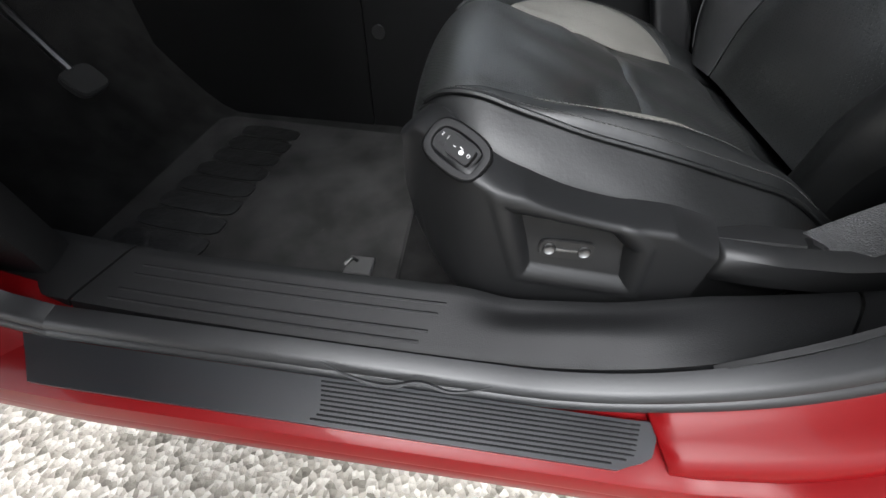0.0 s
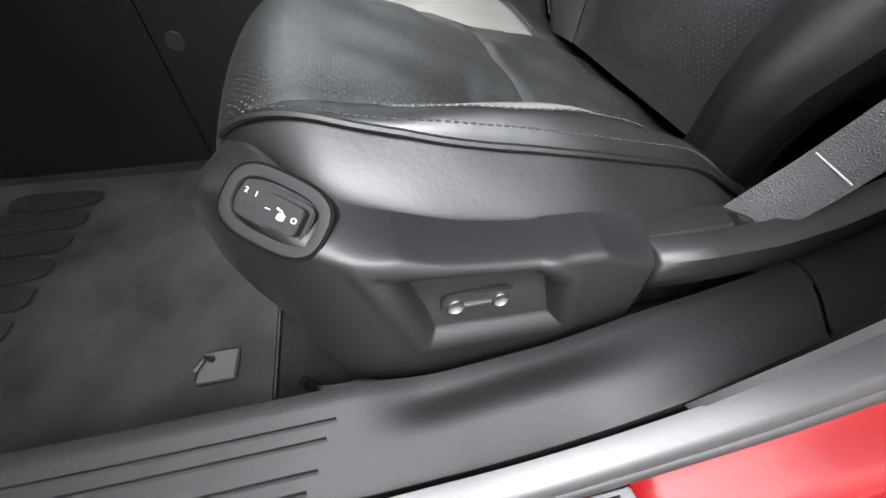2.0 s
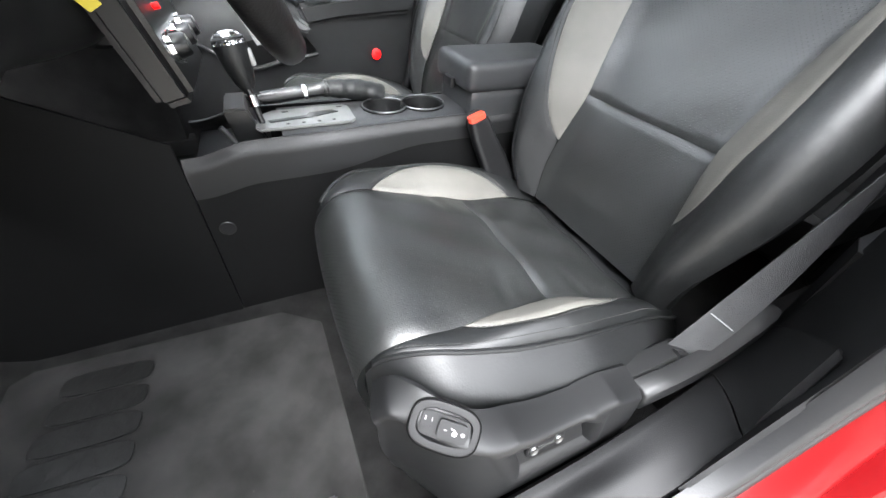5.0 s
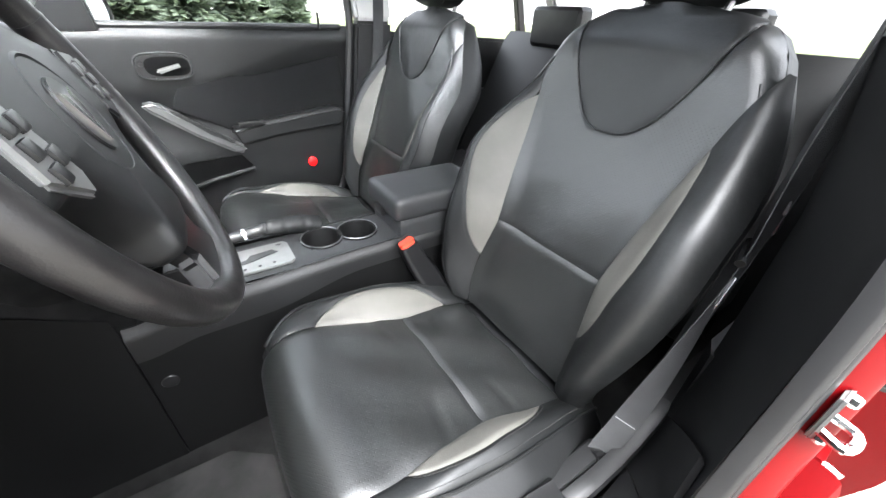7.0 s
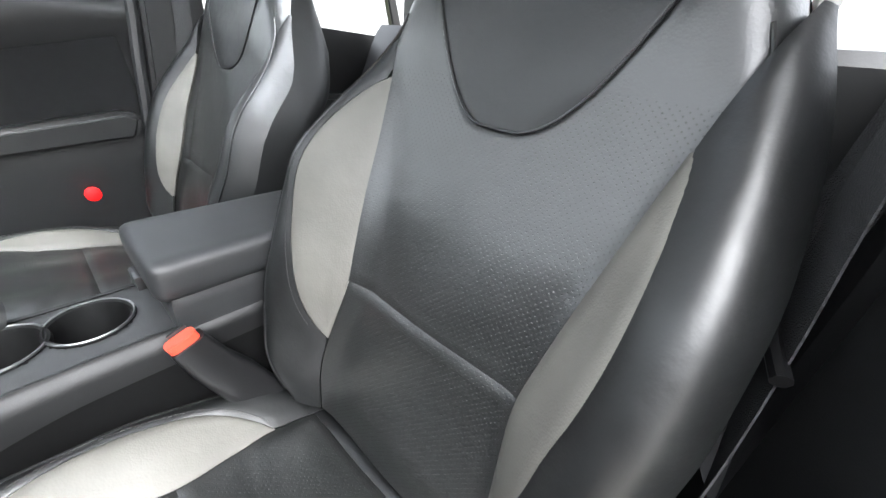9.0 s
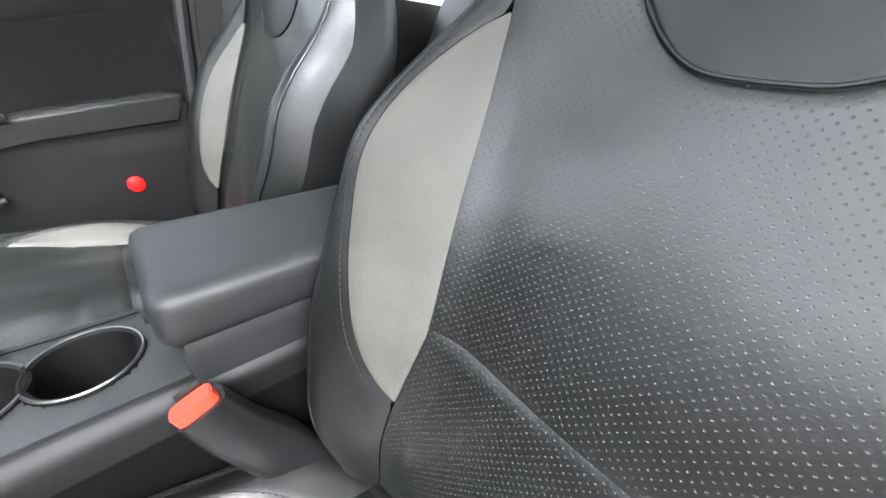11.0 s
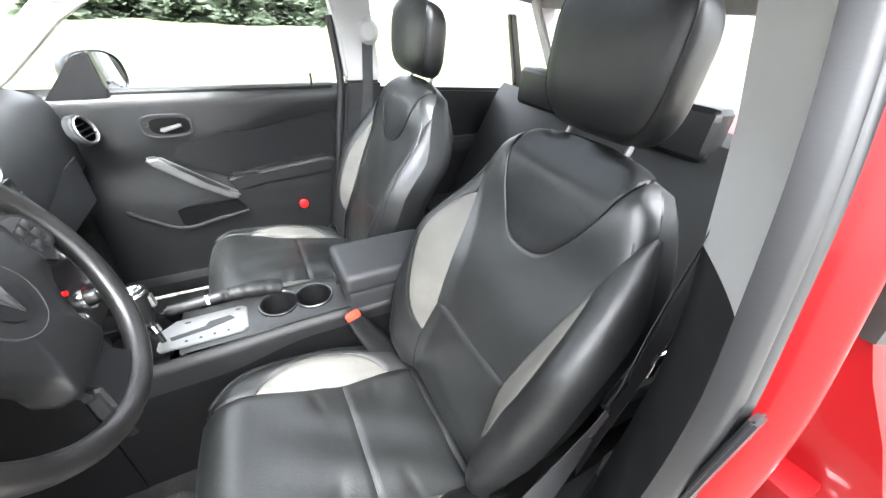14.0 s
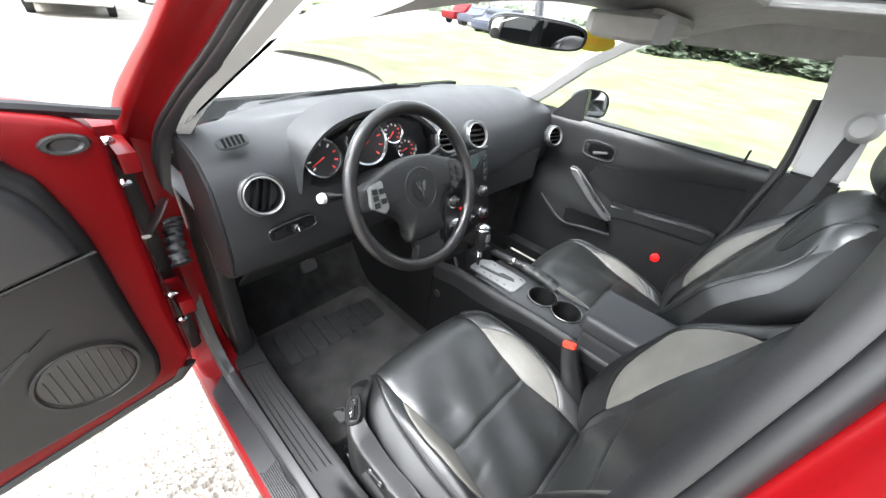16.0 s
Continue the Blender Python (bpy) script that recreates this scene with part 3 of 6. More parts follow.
    shell.verts.ensure_lookup_table()
    shell.faces.new(shell.verts[-21:])
    part("backrest_shell", shell, leather_side, seat, "black leather backrest side and rear", 60, move=M)

    crown = [back(.684 - .062 * abs(k / 14 - 1) ** 3.2, (k / 14 - 1) * .150, -.040 - .012 * abs(k / 14 - 1) ** 4) for k in range(29)]
    part("backrest_top", tube(crown, .034, 12, taper=lambda t: .036 - .014 * abs(2 * t - 1) ** 4), leather, seat, "rounded leather backrest top", 70, move=M)
    # head restraint
    k = .136 if driver else .152
    hc = back(.700, .0 if driver else -.018, -.045)
    for sg in (1, -1):
        p0 = hc + Vector((0, sg * k * .52, 0)) - up * .012
        part("headrest_post", tube([p0, p0 + up * .085], .006, 10), dark_metal, seat, "steel headrest post", move=M)
        part("post_collar", lathe([(.0, 0), (.014, 0), (.014, .010), (.009, .014), (0, .014)], 16, facing(p0 + up * .012, up, (0, 1, 0))), smooth_plastic, seat, move=M)
    hb = hc + up * (.138 if driver else .124) + nrm * (.045 if driver else .060)

    def hrest(u, v):
        th, ph = math.pi * u, 2 * math.pi * v
        c, s_ = math.cos(ph), math.sin(ph)
        ex = lambda q, p: math.copysign(abs(q) ** p, q)
        st = math.sin(th) ** .46
        width = k * (1.0 - .05 * math.cos(th))
        y = width * ex(c, .70) * st
        d = (.068 if driver else .062) * ex(s_, .74) * st
        h = -(.110 if driver else .100) * ex(math.cos(th), .60)
        dent = .012 * (1 - (y / k) ** 2) * (1 if s_ > 0 else 0)
        return hb + up * h + nrm * (d - dent + .30 * h) + Vector((0, y, 0))
    hr = grid(hrest, 24, 40)
    bmesh.ops.remove_doubles(hr, verts=hr.verts, dist=1e-5)
    part("headrest", hr, leather, seat, "black leather head restraint", 70, move=M)
    for sg in (1, -1):
        pts = [hrest(.06 + .88 * q / 24, .085 if sg > 0 else .415) for q in range(25)]
        part("headrest_seam", tube(pts, .002, 6), smooth_plastic, seat, move=M)
    return seat


driver_seat = build_seat((0, -.357, 0), 1, "black leather driver's bucket seat with beige accent panels and perforated centre", True)
build_seat((.010, .425, -.012), -1, "black leather passenger bucket seat with beige accent panels", False)

# plastic valance along the driver's seat, with its switches
YS = -.668


def valance():
    """A shell bulging out of the outline, thick at the ridge and drawn in at the rim."""
    ridge = soft_table(((-.10, .625), (-.06, .618), (-.02, .604), (.03, .596), (.09, .600), (.14, .594), (.18, .572), (.23, .545), (.275, .535)))
    topz = soft_table(((-.13, .590), (-.10, .618), (-.08, .640), (-.06, .644), (-.035, .634), (.0, .614), (.04, .598), (.08, .586), (.13, .578), (.18, .576), (.21, .574), (.24, .566), (.275, .560)))
    botz = lerp_table(((-.105, .46), (-.097, .43), (-.08, .395), (-.02, .384), (.20, .390), (.24, .412), (.275, .470)))

    hollow = [(.010, .590), (.132, .574), (.160, .550), (.170, .488), (.044, .494)]

    def inside(x, z):
        d = -1.0
        for k in range(5):
            (ax, az), (bx, bz) = hollow[k], hollow[(k + 1) % 5]
            d = max(d, ((bz - az) * (x - ax) - (bx - ax) * (z - az)) / -math.hypot(bx - ax, bz - az))
        return d

    def f(u, v):
        x = -.105 + .342 * u
        zt, zb, zr = topz(x), botz(x), ridge(x)
        zr = min(zr, zt - .006)
        if v < .45:
            z = zt + (zr - zt) * (v / .45)
            y = -.628 + (YS + .628) * smoothstep(0, 1.0, v / .45) ** .8
        else:
            w = (v - .45) / .55
            z = zr + (zb - zr) * w
            y = YS - .004 * math.sin(math.pi * w) + .03 * smoothstep(.75, 1.0, w)
        nose = 1 - smoothstep(.0, .444, u)
        y += .075 * nose ** 2.4
        x += .012 * nose ** 3 * smoothstep(.35, .0, v) + .02 * nose ** 3 * smoothstep(.6, 1.0, v)
        y += (.007 + .009 * smoothstep(.490, .545, z)) * smoothstep(.0, .012, -inside(x, z)) - .0025 * math.exp(-((inside(x, z) - .005) / .005) ** 2)
        return Vector((x, y, z))
    return f


vf = valance()
part("valance", grid(vf, 130, 96, .006), grain_plastic, driver_seat, "grained black plastic seat side trim", 60)
SW = facing((.088, YS + .010, .530), (0, -1, .20))
sw = part("seat_switch", prism(oval(0, 0, .030, .012, 24, 5), -.008, .010, 2, .003), smooth_plastic, driver_seat, "rocker seat adjuster", move=SW)
for dx in (-.019, .019):
    part("finger_dish", lathe([(0, .0105), (.004, .0105), (.0065, .012), (.0075, .0105), (.0075, .005), (0, .005)], 18, SW @ Matrix.Translation((dx, 0, 0))), dark_metal, sw)
part("switch_bar", rbox((-.012, -.0018, .009), (.012, .0018, .0115), .001), dark_metal, sw, move=SW)
HX = (vf(.289, .25) - vf(.078, .30)).normalized()
HN = HX.cross(vf(.183, .14) - vf(.183, .40)).normalized()
HN = -HN if HN.y > 0 else HN
HN = (HN - HX * HN.dot(HX) + Vector((0, -.35, 0)) - HX * Vector((0, -.35, 0)).dot(HX)).normalized()
HU = HN.cross(HX)
HP = vf(.183, .27) + HN * .0055
HS = Matrix(((HX.x, HU.x, HN.x, HP.x), (HX.y, HU.y, HN.y, HP.y), (HX.z, HU.z, HN.z, HP.z), (0, 0, 0, 1))) @ Matrix.Scale(.92, 4)
bez = part("heater_switch", loft([[HS @ Vector((a * rx, b * ry, h)) for a, b in oval(0, 0, 1, 1, 40, 3.0)]
                                  for rx, ry, h in ((.0405, .0265, -.020), (.0402, .0262, -.0004), (.0396, .0256, .0008), (.0385, .0245, .0010), (.0325, .0180, .0006), (.0315, .0170, -.0008), (.0310, .0165, -.0045), (.020, .008, -.0045))]), switch_plastic, driver_seat, "black seat heater switch bezel", 28)
# A black bead stands for the shade in the groove.
part("bezel_groove", tube([HS @ Vector((.0408 * a, .0268 * b, -.0012)) for a, b in oval(0, 0, 1, 1, 40, 3.0)], .0013, 6, closed=True), hollow_shade, bez, "black bead for the shaded gap round the bezel")
part("switch_frame", prism(oval(0, 0, .0285, .0138, 28, 6), -.006, .0012, 2, .0015), switch_plastic, bez, move=HS)
part("switch_rocker", prism(oval(.0085, 0, .0165, .0104, 24, 7), .0, .0085, 2, .0026, 3), switch_plastic, bez, "glossy rocker with a heat symbol", move=HS)
for k, dx in enumerate((-.0235, -.0155)):
    part("indicator", lathe([(0, .0060), (.003, .0056), (.003, .004), (0, .004)], 12, HS @ Matrix.Translation((dx, -.004, -.0040))), switch_plastic, bez)
    lettering("21"[k], .0055, .0003, HS @ Matrix.Translation((dx, .0045, .0014)), white_ink, bez)
lettering("O", .0055, .0003, HS @ Matrix.Translation((.0205, 0, .0086)), white_ink, bez)
lettering("I", .0055, .0003, HS @ Matrix.Translation((.001, 0, .0086)) @ pose(0, 0, 0, 0, 0, 90), white_ink, bez)
part("heat_symbol", merged(prism([(.0085, -.003), (.011, -.004), (.0138, -.003), (.014, .0005), (.012, .0015), (.009, .0005)], .0084, .0089, 2, 0),
                           prism([(.0065, .0025), (.011, .0018), (.0112, .0028), (.0067, .0037)], .0084, .0089, 2, 0)), white_ink, bez, smooth=0, move=HS)
part("seat_rail", tube(smooth_path([(-.085, -.640, .392), (-.070, -.645, .372), (.0, -.645, .368), (.24, -.640, .372)], 16), .006, 8), smooth_plastic, driver_seat, "black steel seat rail")
# recliner arm behind the valance
part("rear_cover", rbox((.205, -.650, .44), (.36, -.615, .556), .010, 3), grain_plastic, driver_seat, "black plastic cover behind the seat trim")
part("recliner_lever", loft([[Vector((x, y + dy * w, z + dz * w)) for dy, dz in ((-.014, -.018), (-.017, .0), (-.014, .016), (-.004, .021), (.012, .020), (.014, -.016), (.0, -.021))]
                             for x, y, z, w in ((.238, -.662, .540, .82), (.242, -.663, .540, 1), (.30, -.664, .537, 1), (.36, -.664, .539, 1), (.41, -.663, .550, 1), (.455, -.662, .572, .95), (.485, -.661, .592, .85), (.500, -.660, .600, .55))]),
     grain_plastic, driver_seat, "black plastic recliner lever", 50)

# ================================================================ driver's belt, buckle
belt = thing("seat_belt", "dark grey front seat belt with chrome tongue and guide", "seat belt", (.6, -.62, .9))


def strap(pts, w, acr, last=None, t=.0016):
    """A belt along points; its width turns from one direction to the last."""
    P = smooth_path(pts, 40)
    A = Vector(acr).normalized()
    B = Vector(last).normalized() if last else A
    return grid(lambda u, v: P[round(u * 39)] + A.lerp(B, smoothstep(.25, .8, u)).normalized() * (v - .5) * w, 39, 4, t)


part("webbing", strap([(.350, -.642, .545), (.374, -.643, .575), (.401, -.644, .610), (.438, -.646, .680), (.49, -.646, .79), (.540, -.642, .90), (.565, -.634, 1.05), (.572, -.640, 1.235)], .046, (.48, -.75, -.36), (.75, .25, -.35)), webbing, belt, "woven dark grey webbing")
part("webbing", strap([(.590, -.648, 1.24), (.600, -.640, 1.05), (.605, -.630, .88), (.60, -.620, .72), (.59, -.615, .60)], .044, (.6, .6, 0)), webbing, belt)
lap = smooth_path([(.350, -.642, .545), (.374, -.643, .575), (.401, -.644, .610), (.438, -.646, .680)], 20)
for k in (12,):
    part("belt_stitching", tube([lap[k] + Vector((.48, -.75, -.36)).normalized() * d + Vector((-.0018, -.0012, .0012)) for d in (-.019, .019)], .0009, 5), grey_ink, belt, "pale cross stitch")
part("belt_guide", lathe([(0, .014), (.009, .012), (.015, .007), (.017, 0), (0, -.004)], 24, facing((.570, -.662, 1.285), (-.75, .6, .1)) @ Matrix.Diagonal((1.1, 2.2, 1, 1))), grey_trim, belt, "light grey shoulder belt guide")
part("guide_ring", tube(smooth_path([(.564, -.650, 1.272), (.560, -.648, 1.235), (.580, -.648, 1.228), (.590, -.652, 1.258)], 14), .006, 8), grey_trim, belt)
part("tongue", prism([(.588, .985), (.620, .980), (.622, .960), (.611, .956), (.607, .928), (.591, .930), (.593, .960), (.584, .965)], -.650, -.646, 1, .001), chrome, belt, "chrome belt tongue")
part("anchor", tube([(.334, -.642, .552), (.352, -.645, .545), (.372, -.642, .540)], .010, 10), smooth_plastic, belt)
part("belt_holder", tube(smooth_path([(.510, -.648, .905), (.535, -.640, .912), (.565, -.634, .918)], 10), .007, 8), smooth_plastic, belt, "black plastic belt holder")
part("tongue", prism([(.508, .820), (.532, .872), (.542, .868), (.519, .814)], -.650, -.645, 1, .0012), chrome, belt, "chrome loop on the belt")

buckle = thing("belt_buckle", "black belt buckle with red release button", "buckle", (.30, -.135, .5))
BK = pose(.284, -.118, .655, -8, -18, 4)
part("stalk", loft([[BK @ Vector((c + .024 * a * w, .016 * b * (.6 + .4 * w), h)) for a, b in oval(0, 0, 1, 1, 20, 4)] for h, w, c in ((-.13, 1.25, .020), (-.08, 1.35, .018), (-.03, 1.3, .012), (.02, 1.10, .003), (.062, .98, 0), (.070, .92, 0))]), smooth_plastic, buckle, "", 60)
part("release_button", prism(oval(-.002, 0, .0195, .0115, 20, 4), .068, .082, 2, .004), red_plastic, buckle, "red release button", move=BK)
part("tongue_slot", rbox((-.012, .0115, .070), (.012, .0155, .086), .001), smooth_plastic, buckle, move=BK)

# ================================================================ centre console
CON = pose(.078, .012, 0)
console = thing("centre_console", "black plastic centre console with silver shift plate and cup holders", "console", (.10, 0, .3))
BASE[console] = console.matrix_basis.copy()
CT = .714


def con_side(sg, lower=False):
    """A band below the console's edge, or the plainer cover beneath it."""
    def f(u, v):
        a = -.375 + .70 * u
        crease = .20 - .07 * smoothstep(-.14, .08, a)
        v = crease + (1 - crease) * v if lower else crease * v
        z = CT + .003 - .385 * v - .020 * smoothstep(-.26, -.36, a) * (1 - v)
        b = .072 + .014 * smoothstep(.10, -.20, a) + .010 * smoothstep(0, .06, v) + .014 * v - (.004 if lower else 0)
        return Vector((a, sg * b, z))
    return grid(f, 40, 16, .006, flip=sg > 0)


part("side_panel", con_side(-1), grain_plastic, console, "black plastic console side", 45, move=CON)
part("front_side_panel", grid(lambda u, v: Vector((-.90 + .523 * u, -.098 - .010 * v, 1.02 - .69 * v - .29 * u * (1 - v))), 12, 10, .006), shaded_console_plastic, console, "black footwell side panel, darkened for shade", move=CON)
part("side_panel", con_side(1), grain_plastic, console, "", 45, move=CON)
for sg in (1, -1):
    part("lower_cover", con_side(sg, True), shaded_console_plastic, console, "dull black lower console cover, darkened for shade", 45, move=CON)


def top_plate():
    """Console top with two round wells."""
    wells = ((.017, .008), (.106, .004))
    bm = bmesh.new()
    nx, ny = 62, 24
    V = {}
    def push(a, b):
        for ca, cb in wells:
            d = math.hypot(a - ca, b - cb)
            if d < .0455:
                return None
        return a, b
    vs = [[None] * (ny + 1) for _ in range(nx + 1)]
    for i in range(nx + 1):
        for j in range(ny + 1):
            a, b = -.205 + .395 * i / nx, -.076 + .152 * j / ny
            z = CT + .006 * (1 - (b / .076) ** 4)
            vs[i][j] = (a, b, z)
    for i in range(nx):
        for j in range(ny):
            q = [vs[i][j], vs[i + 1][j], vs[i + 1][j + 1], vs[i][j + 1]]
            if any(push(a, b) is None for a, b, _ in q):
                continue
            for p in q:
                if p not in V:
                    V[p] = bm.verts.new(p)
            bm.faces.new([V[p] for p in q])
    return bm


part("top_plate", top_plate(), soft_plastic, console, "satin black console top", 45, move=CON)
for ca, cb in ((.017, .008), (.106, .004)):
    prof = [(.0, CT - .075), (.036, CT - .075), (.039, CT - .07), (.0425, CT + .004), (.044, CT + .008), (.047, CT + .010), (.0500, CT + .008), (.0510, CT + .002)]
    part("cup_holder", lathe(prof, 40, Matrix.Translation((ca, cb, 0))), shaded_console_plastic, console, "deep black round cup holder", move=CON)
    turn = 0 if ca > .06 else math.pi
    # Added bright arc that imitates the soft sheen on the black rim.
    ring = [Vector((ca + .0485 * math.cos(turn + 2.70 * k / 30), cb + .0485 * math.sin(turn + 2.70 * k / 30), CT + .0095)) for k in range(-30, 31)]
    part("rim_sheen_ring", tube(ring, .0018, 6), dark_metal, console, "thin satin ring standing in for the rim's sheen", move=CON)
sp = part("shift_plate", prism([(-.240, -.062), (-.070, -.062), (-.060, -.052), (-.060, .026), (-.070, .036), (-.215, .036), (-.245, .01), (-.248, -.050)], CT + .004, CT + .010, 2, .002), silver, console, "silver shift gate plate", move=CON)
part("gate_slot", prism([(-.225, -.022), (-.152, -.012), (-.144, .002), (-.098, .006), (-.088, -.008), (-.144, -.024), (-.220, -.034)], CT + .0095, CT + .0112, 2, 0), smooth_plastic, sp, "black shift gate", smooth=0, move=CON)
for k in range(4):
    part("gate_mark", prism(oval(-.190 + .029 * k, -.047, .0035, .003, 10), CT + .0098, CT + .0108, 2, 0), gauge_black, sp, smooth=0, move=CON)
part("gate_mark", prism(oval(-.19, .018, .007, .0025, 10), CT + .0098, CT + .0108, 2, 0), gauge_black, sp, smooth=0, move=CON)
part("gate_mark", prism(oval(-.080, .022, .006, .0025, 10), CT + .0098, CT + .0108, 2, 0), gauge_black, sp, smooth=0, move=CON)
part("front_tray", rbox((-.36, -.082, CT - .055), (-.235, .082, CT - .035), .006), smooth_plastic, console, "open front tray", move=CON)
part("tray_rim", tube(smooth_path([(-.195, -.080, CT - .002), (-.26, -.083, CT - .03), (-.30, -.085, CT + .03)], 14), .005, 8), soft_plastic, console, move=CON)
part("socket_panel", prism([(-.285, CT - .035), (-.225, CT - .035), (-.255, CT + .04), (-.295, CT + .04)], -.03, .07, 1, .004), smooth_plastic, console, "small switch panel", move=CON)
part("wheel_well_cap", lathe([(0, .003), (.014, .003), (.016, .001), (.016, -.004)], 20, facing((-.345, -.102, .552), (0, -1, 0))), grain_plastic, console, "round black cap", move=CON)
# storage bin with padded lid
part("storage_bin", rbox((.184, -.082, .40), (.43, .082, CT + .052), .022, 4), soft_plastic, console, "tall black console bin", move=CON)
lid = part("armrest_lid", rbox((.172, -.089, CT + .046), (.450, .091, CT + .108), .030, 6), soft_plastic, console, "padded black armrest lid", move=CON)
part("lid_latch", rbox((.164, -.02, CT + .043), (.176, .02, CT + .064), .003), smooth_plastic, lid, move=CON)

lever = thing("gear_selector", "black leather gear selector with chrome cap and button", "gear lever", (-.16, 0, .72))
L0, L1 = Vector((-.156, -.016, .716)), Vector((-.174, .002, .845))
part("shaft", tube([L0, L0.lerp(L1, .6)], .006, 10), smooth_plastic, lever)
part("shaft_collar", tube([L0.lerp(L1, .30), L0.lerp(L1, .45)], .011, 14), chrome, lever, "chrome collar")
ax = (L1 - L0).normalized()
KM = facing(L1 - ax * .062, ax, (1, 0, 0)) @ Matrix.Scale(1.12, 4)
part("knob", lathe([(0, 0), (.010, 0), (.016, .012), (.021, .035), (.024, .060), (.0235, .072), (.016, .080), (0, .082)], 24, KM), leather_side, lever, "black leather knob")
part("knob_cap", lathe([(0, .0835), (.010, .0825), (.019, .078), (.0245, .068), (.0248, .064), (.021, .062)], 24, KM), chrome, lever, "chrome knob cap")
part("knob_button", rbox((-.008, .018, .03), (.008, .0265, .055), .003), silver, lever, move=KM)

brake = thing("parking_brake", "black parking brake lever with chrome band and leather boot", "brake lever", (0, .08, .58))
B0, B1 = Vector((-.150, .070, .742)), Vector((-.015, .072, .752))
part("grip", tube([B0.lerp(B1, k / 12) for k in range(13)], .014, 14, taper=lambda t: .0135 if t < .9 else .0135 + .004 * (t - .9) * 10), smooth_plastic, brake, "smooth black grip")
part("band", tube([B0.lerp(B1, .62), B0.lerp(B1, .67)], .0152, 16), chrome, brake, "chrome band")
part("release_button", tube([B0 - (B1 - B0) * .05, B0 + (B1 - B0) * .01], .008, 12), smooth_plastic, brake)
bt = smooth_path([(-.025, .072, .752), (.01, .076, .748), (.06, .084, .738), (.105, .090, .722)], 28)
part("boot", tube(bt, .02, 18, taper=lambda t: .016 + .010 * t + .0007 * math.sin(t * 41) + .0006 * math.sin(t * 23 + 1)), leather_side, brake, "wrinkled black leather boot", 70)

# ================================================================ door opening: sill trim, seal, red body
SILL_IN = [(-.64, -.665, .462), (-.45, -.685, .466), (-.25, -.690, .468), (0, -.690, .470), (.12, -.690, .482), (.25, -.690, .505), (.36, -.685, .526), (.46, -.675, .548),
           (.535, -.664, .61), (.57, -.660, .80)]
SILL_OUT = [(-.66, -.745, .448), (-.495, -.760, .444), (-.25, -.765, .440), (0, -.765, .438), (.10, -.765, .446), (.20, -.765, .480), (.29, -.765, .545), (.345, -.757, .63),
            (.388, -.748, .75), (.418, -.738, .90)]
EDGE = [(-.50, -.786, .450), (-.25, -.786, .448), (0, -.786, .447), (.10, -.786, .452), (.19, -.786, .480), (.27, -.786, .535), (.325, -.784, .62), (.365, -.782, .74),
        (.392, -.780, .86), (.414, -.776, .98), (.431, -.766, 1.10), (.444, -.748, 1.20), (.460, -.722, 1.32), (.472, -.690, 1.43), (.455, -.662, 1.52), (.38, -.648, 1.565), (.22, -.640, 1.585),
        (.06, -.645, 1.565), (-.10, -.662, 1.490), (-.28, -.690, 1.370), (-.44, -.715, 1.270), (-.555, -.745, 1.170), (-.605, -.765, 1.06), (-.615, -.780, .90), (-.612, -.788, .72),
        (-.595, -.788, .57), (-.56, -.787, .482), (-.50, -.786, .450)]

sill = thing("sill_trim", "grained black plastic door sill trim beside the driver's seat", "sill trim", (0, -.72, .44), kind="structure")
PI, PO = smooth_path(SILL_IN, 70), smooth_path(SILL_OUT, 70)


def sill_cover(k0, k1):
    def f(u, v):
        k = k0 + (k1 - k0) * u
        i = min(int(k), 68)
        a = PI[i].lerp(PI[i + 1], k - i)
        b = PO[i].lerp(PO[i + 1], k - i)
        w = (v - .12) / .76
        if v < .12:
            return a + Vector((0, .014 * (.12 - v) / .12, -.115 * (.12 - v) / .12))
        if v > .88:
            return b + Vector((0, -.004, -.03)) * ((v - .88) / .12)
        p = a.lerp(b, w)
        swell = .007 * math.sin(math.pi * w) * smoothstep(.0, .15, p.x)
        dip = .016 * smoothstep(-.03, .05, p.x) * smoothstep(.26, .14, p.x) * smoothstep(.62, .15, w)
        return p + Vector((0, 0, swell - dip))
    return grid(f, 60, 22, .004)


part("front_cover", sill_cover(.2, 7.55), sill_plastic, sill)
part("middle_cover", sill_cover(7.7, 47.7), sill_plastic, sill)
part("rear_cover", sill_cover(47.95, 58), sill_plastic, sill)
for k in range(4):
    off = (.20, .36, .62, .78)[k]
    end = 21.6 - k * .3
    pts = []
    for q in range(30):
        kk = 9.0 + (end - 9.0) * q / 29
        i = int(kk)
        p = PI[i].lerp(PI[i + 1], kk - i).lerp(PO[i].lerp(PO[i + 1], kk - i), off)
        pts.append(p + Vector((0, 0, .0012)))
    part("tread_rib", tube(pts, .0022, 6), sill_plastic, sill)
    part("tread_rib", tube([p + Vector((0, -.007, -.0004)) for p in pts], .0022, 6), sill_plastic, sill)

seal = thing("door_seal", "black rubber weatherstrip round the open door frame, torn at the sill", "weatherstrip", (0, -.78, .45), kind="structure")
EP = smooth_path(EDGE, 190)
mid = Vector((-.03, 0, .95))


def ring_at(i, prof):
    p = EP[i]
    d = (EP[(i + 1) % len(EP)] - EP[i - 1]).normalized() if 0 < i < len(EP) - 1 else (EP[1] - EP[-2]).normalized()
    s = d.cross(Vector((0, -1, 0))).normalized()
    if s.dot(Vector((p.x, 0, p.z)) - mid) < 0:
        s = -s
    o = Vector((0, -1, 0))
    return [p + s * a + o * b for a, b in prof]


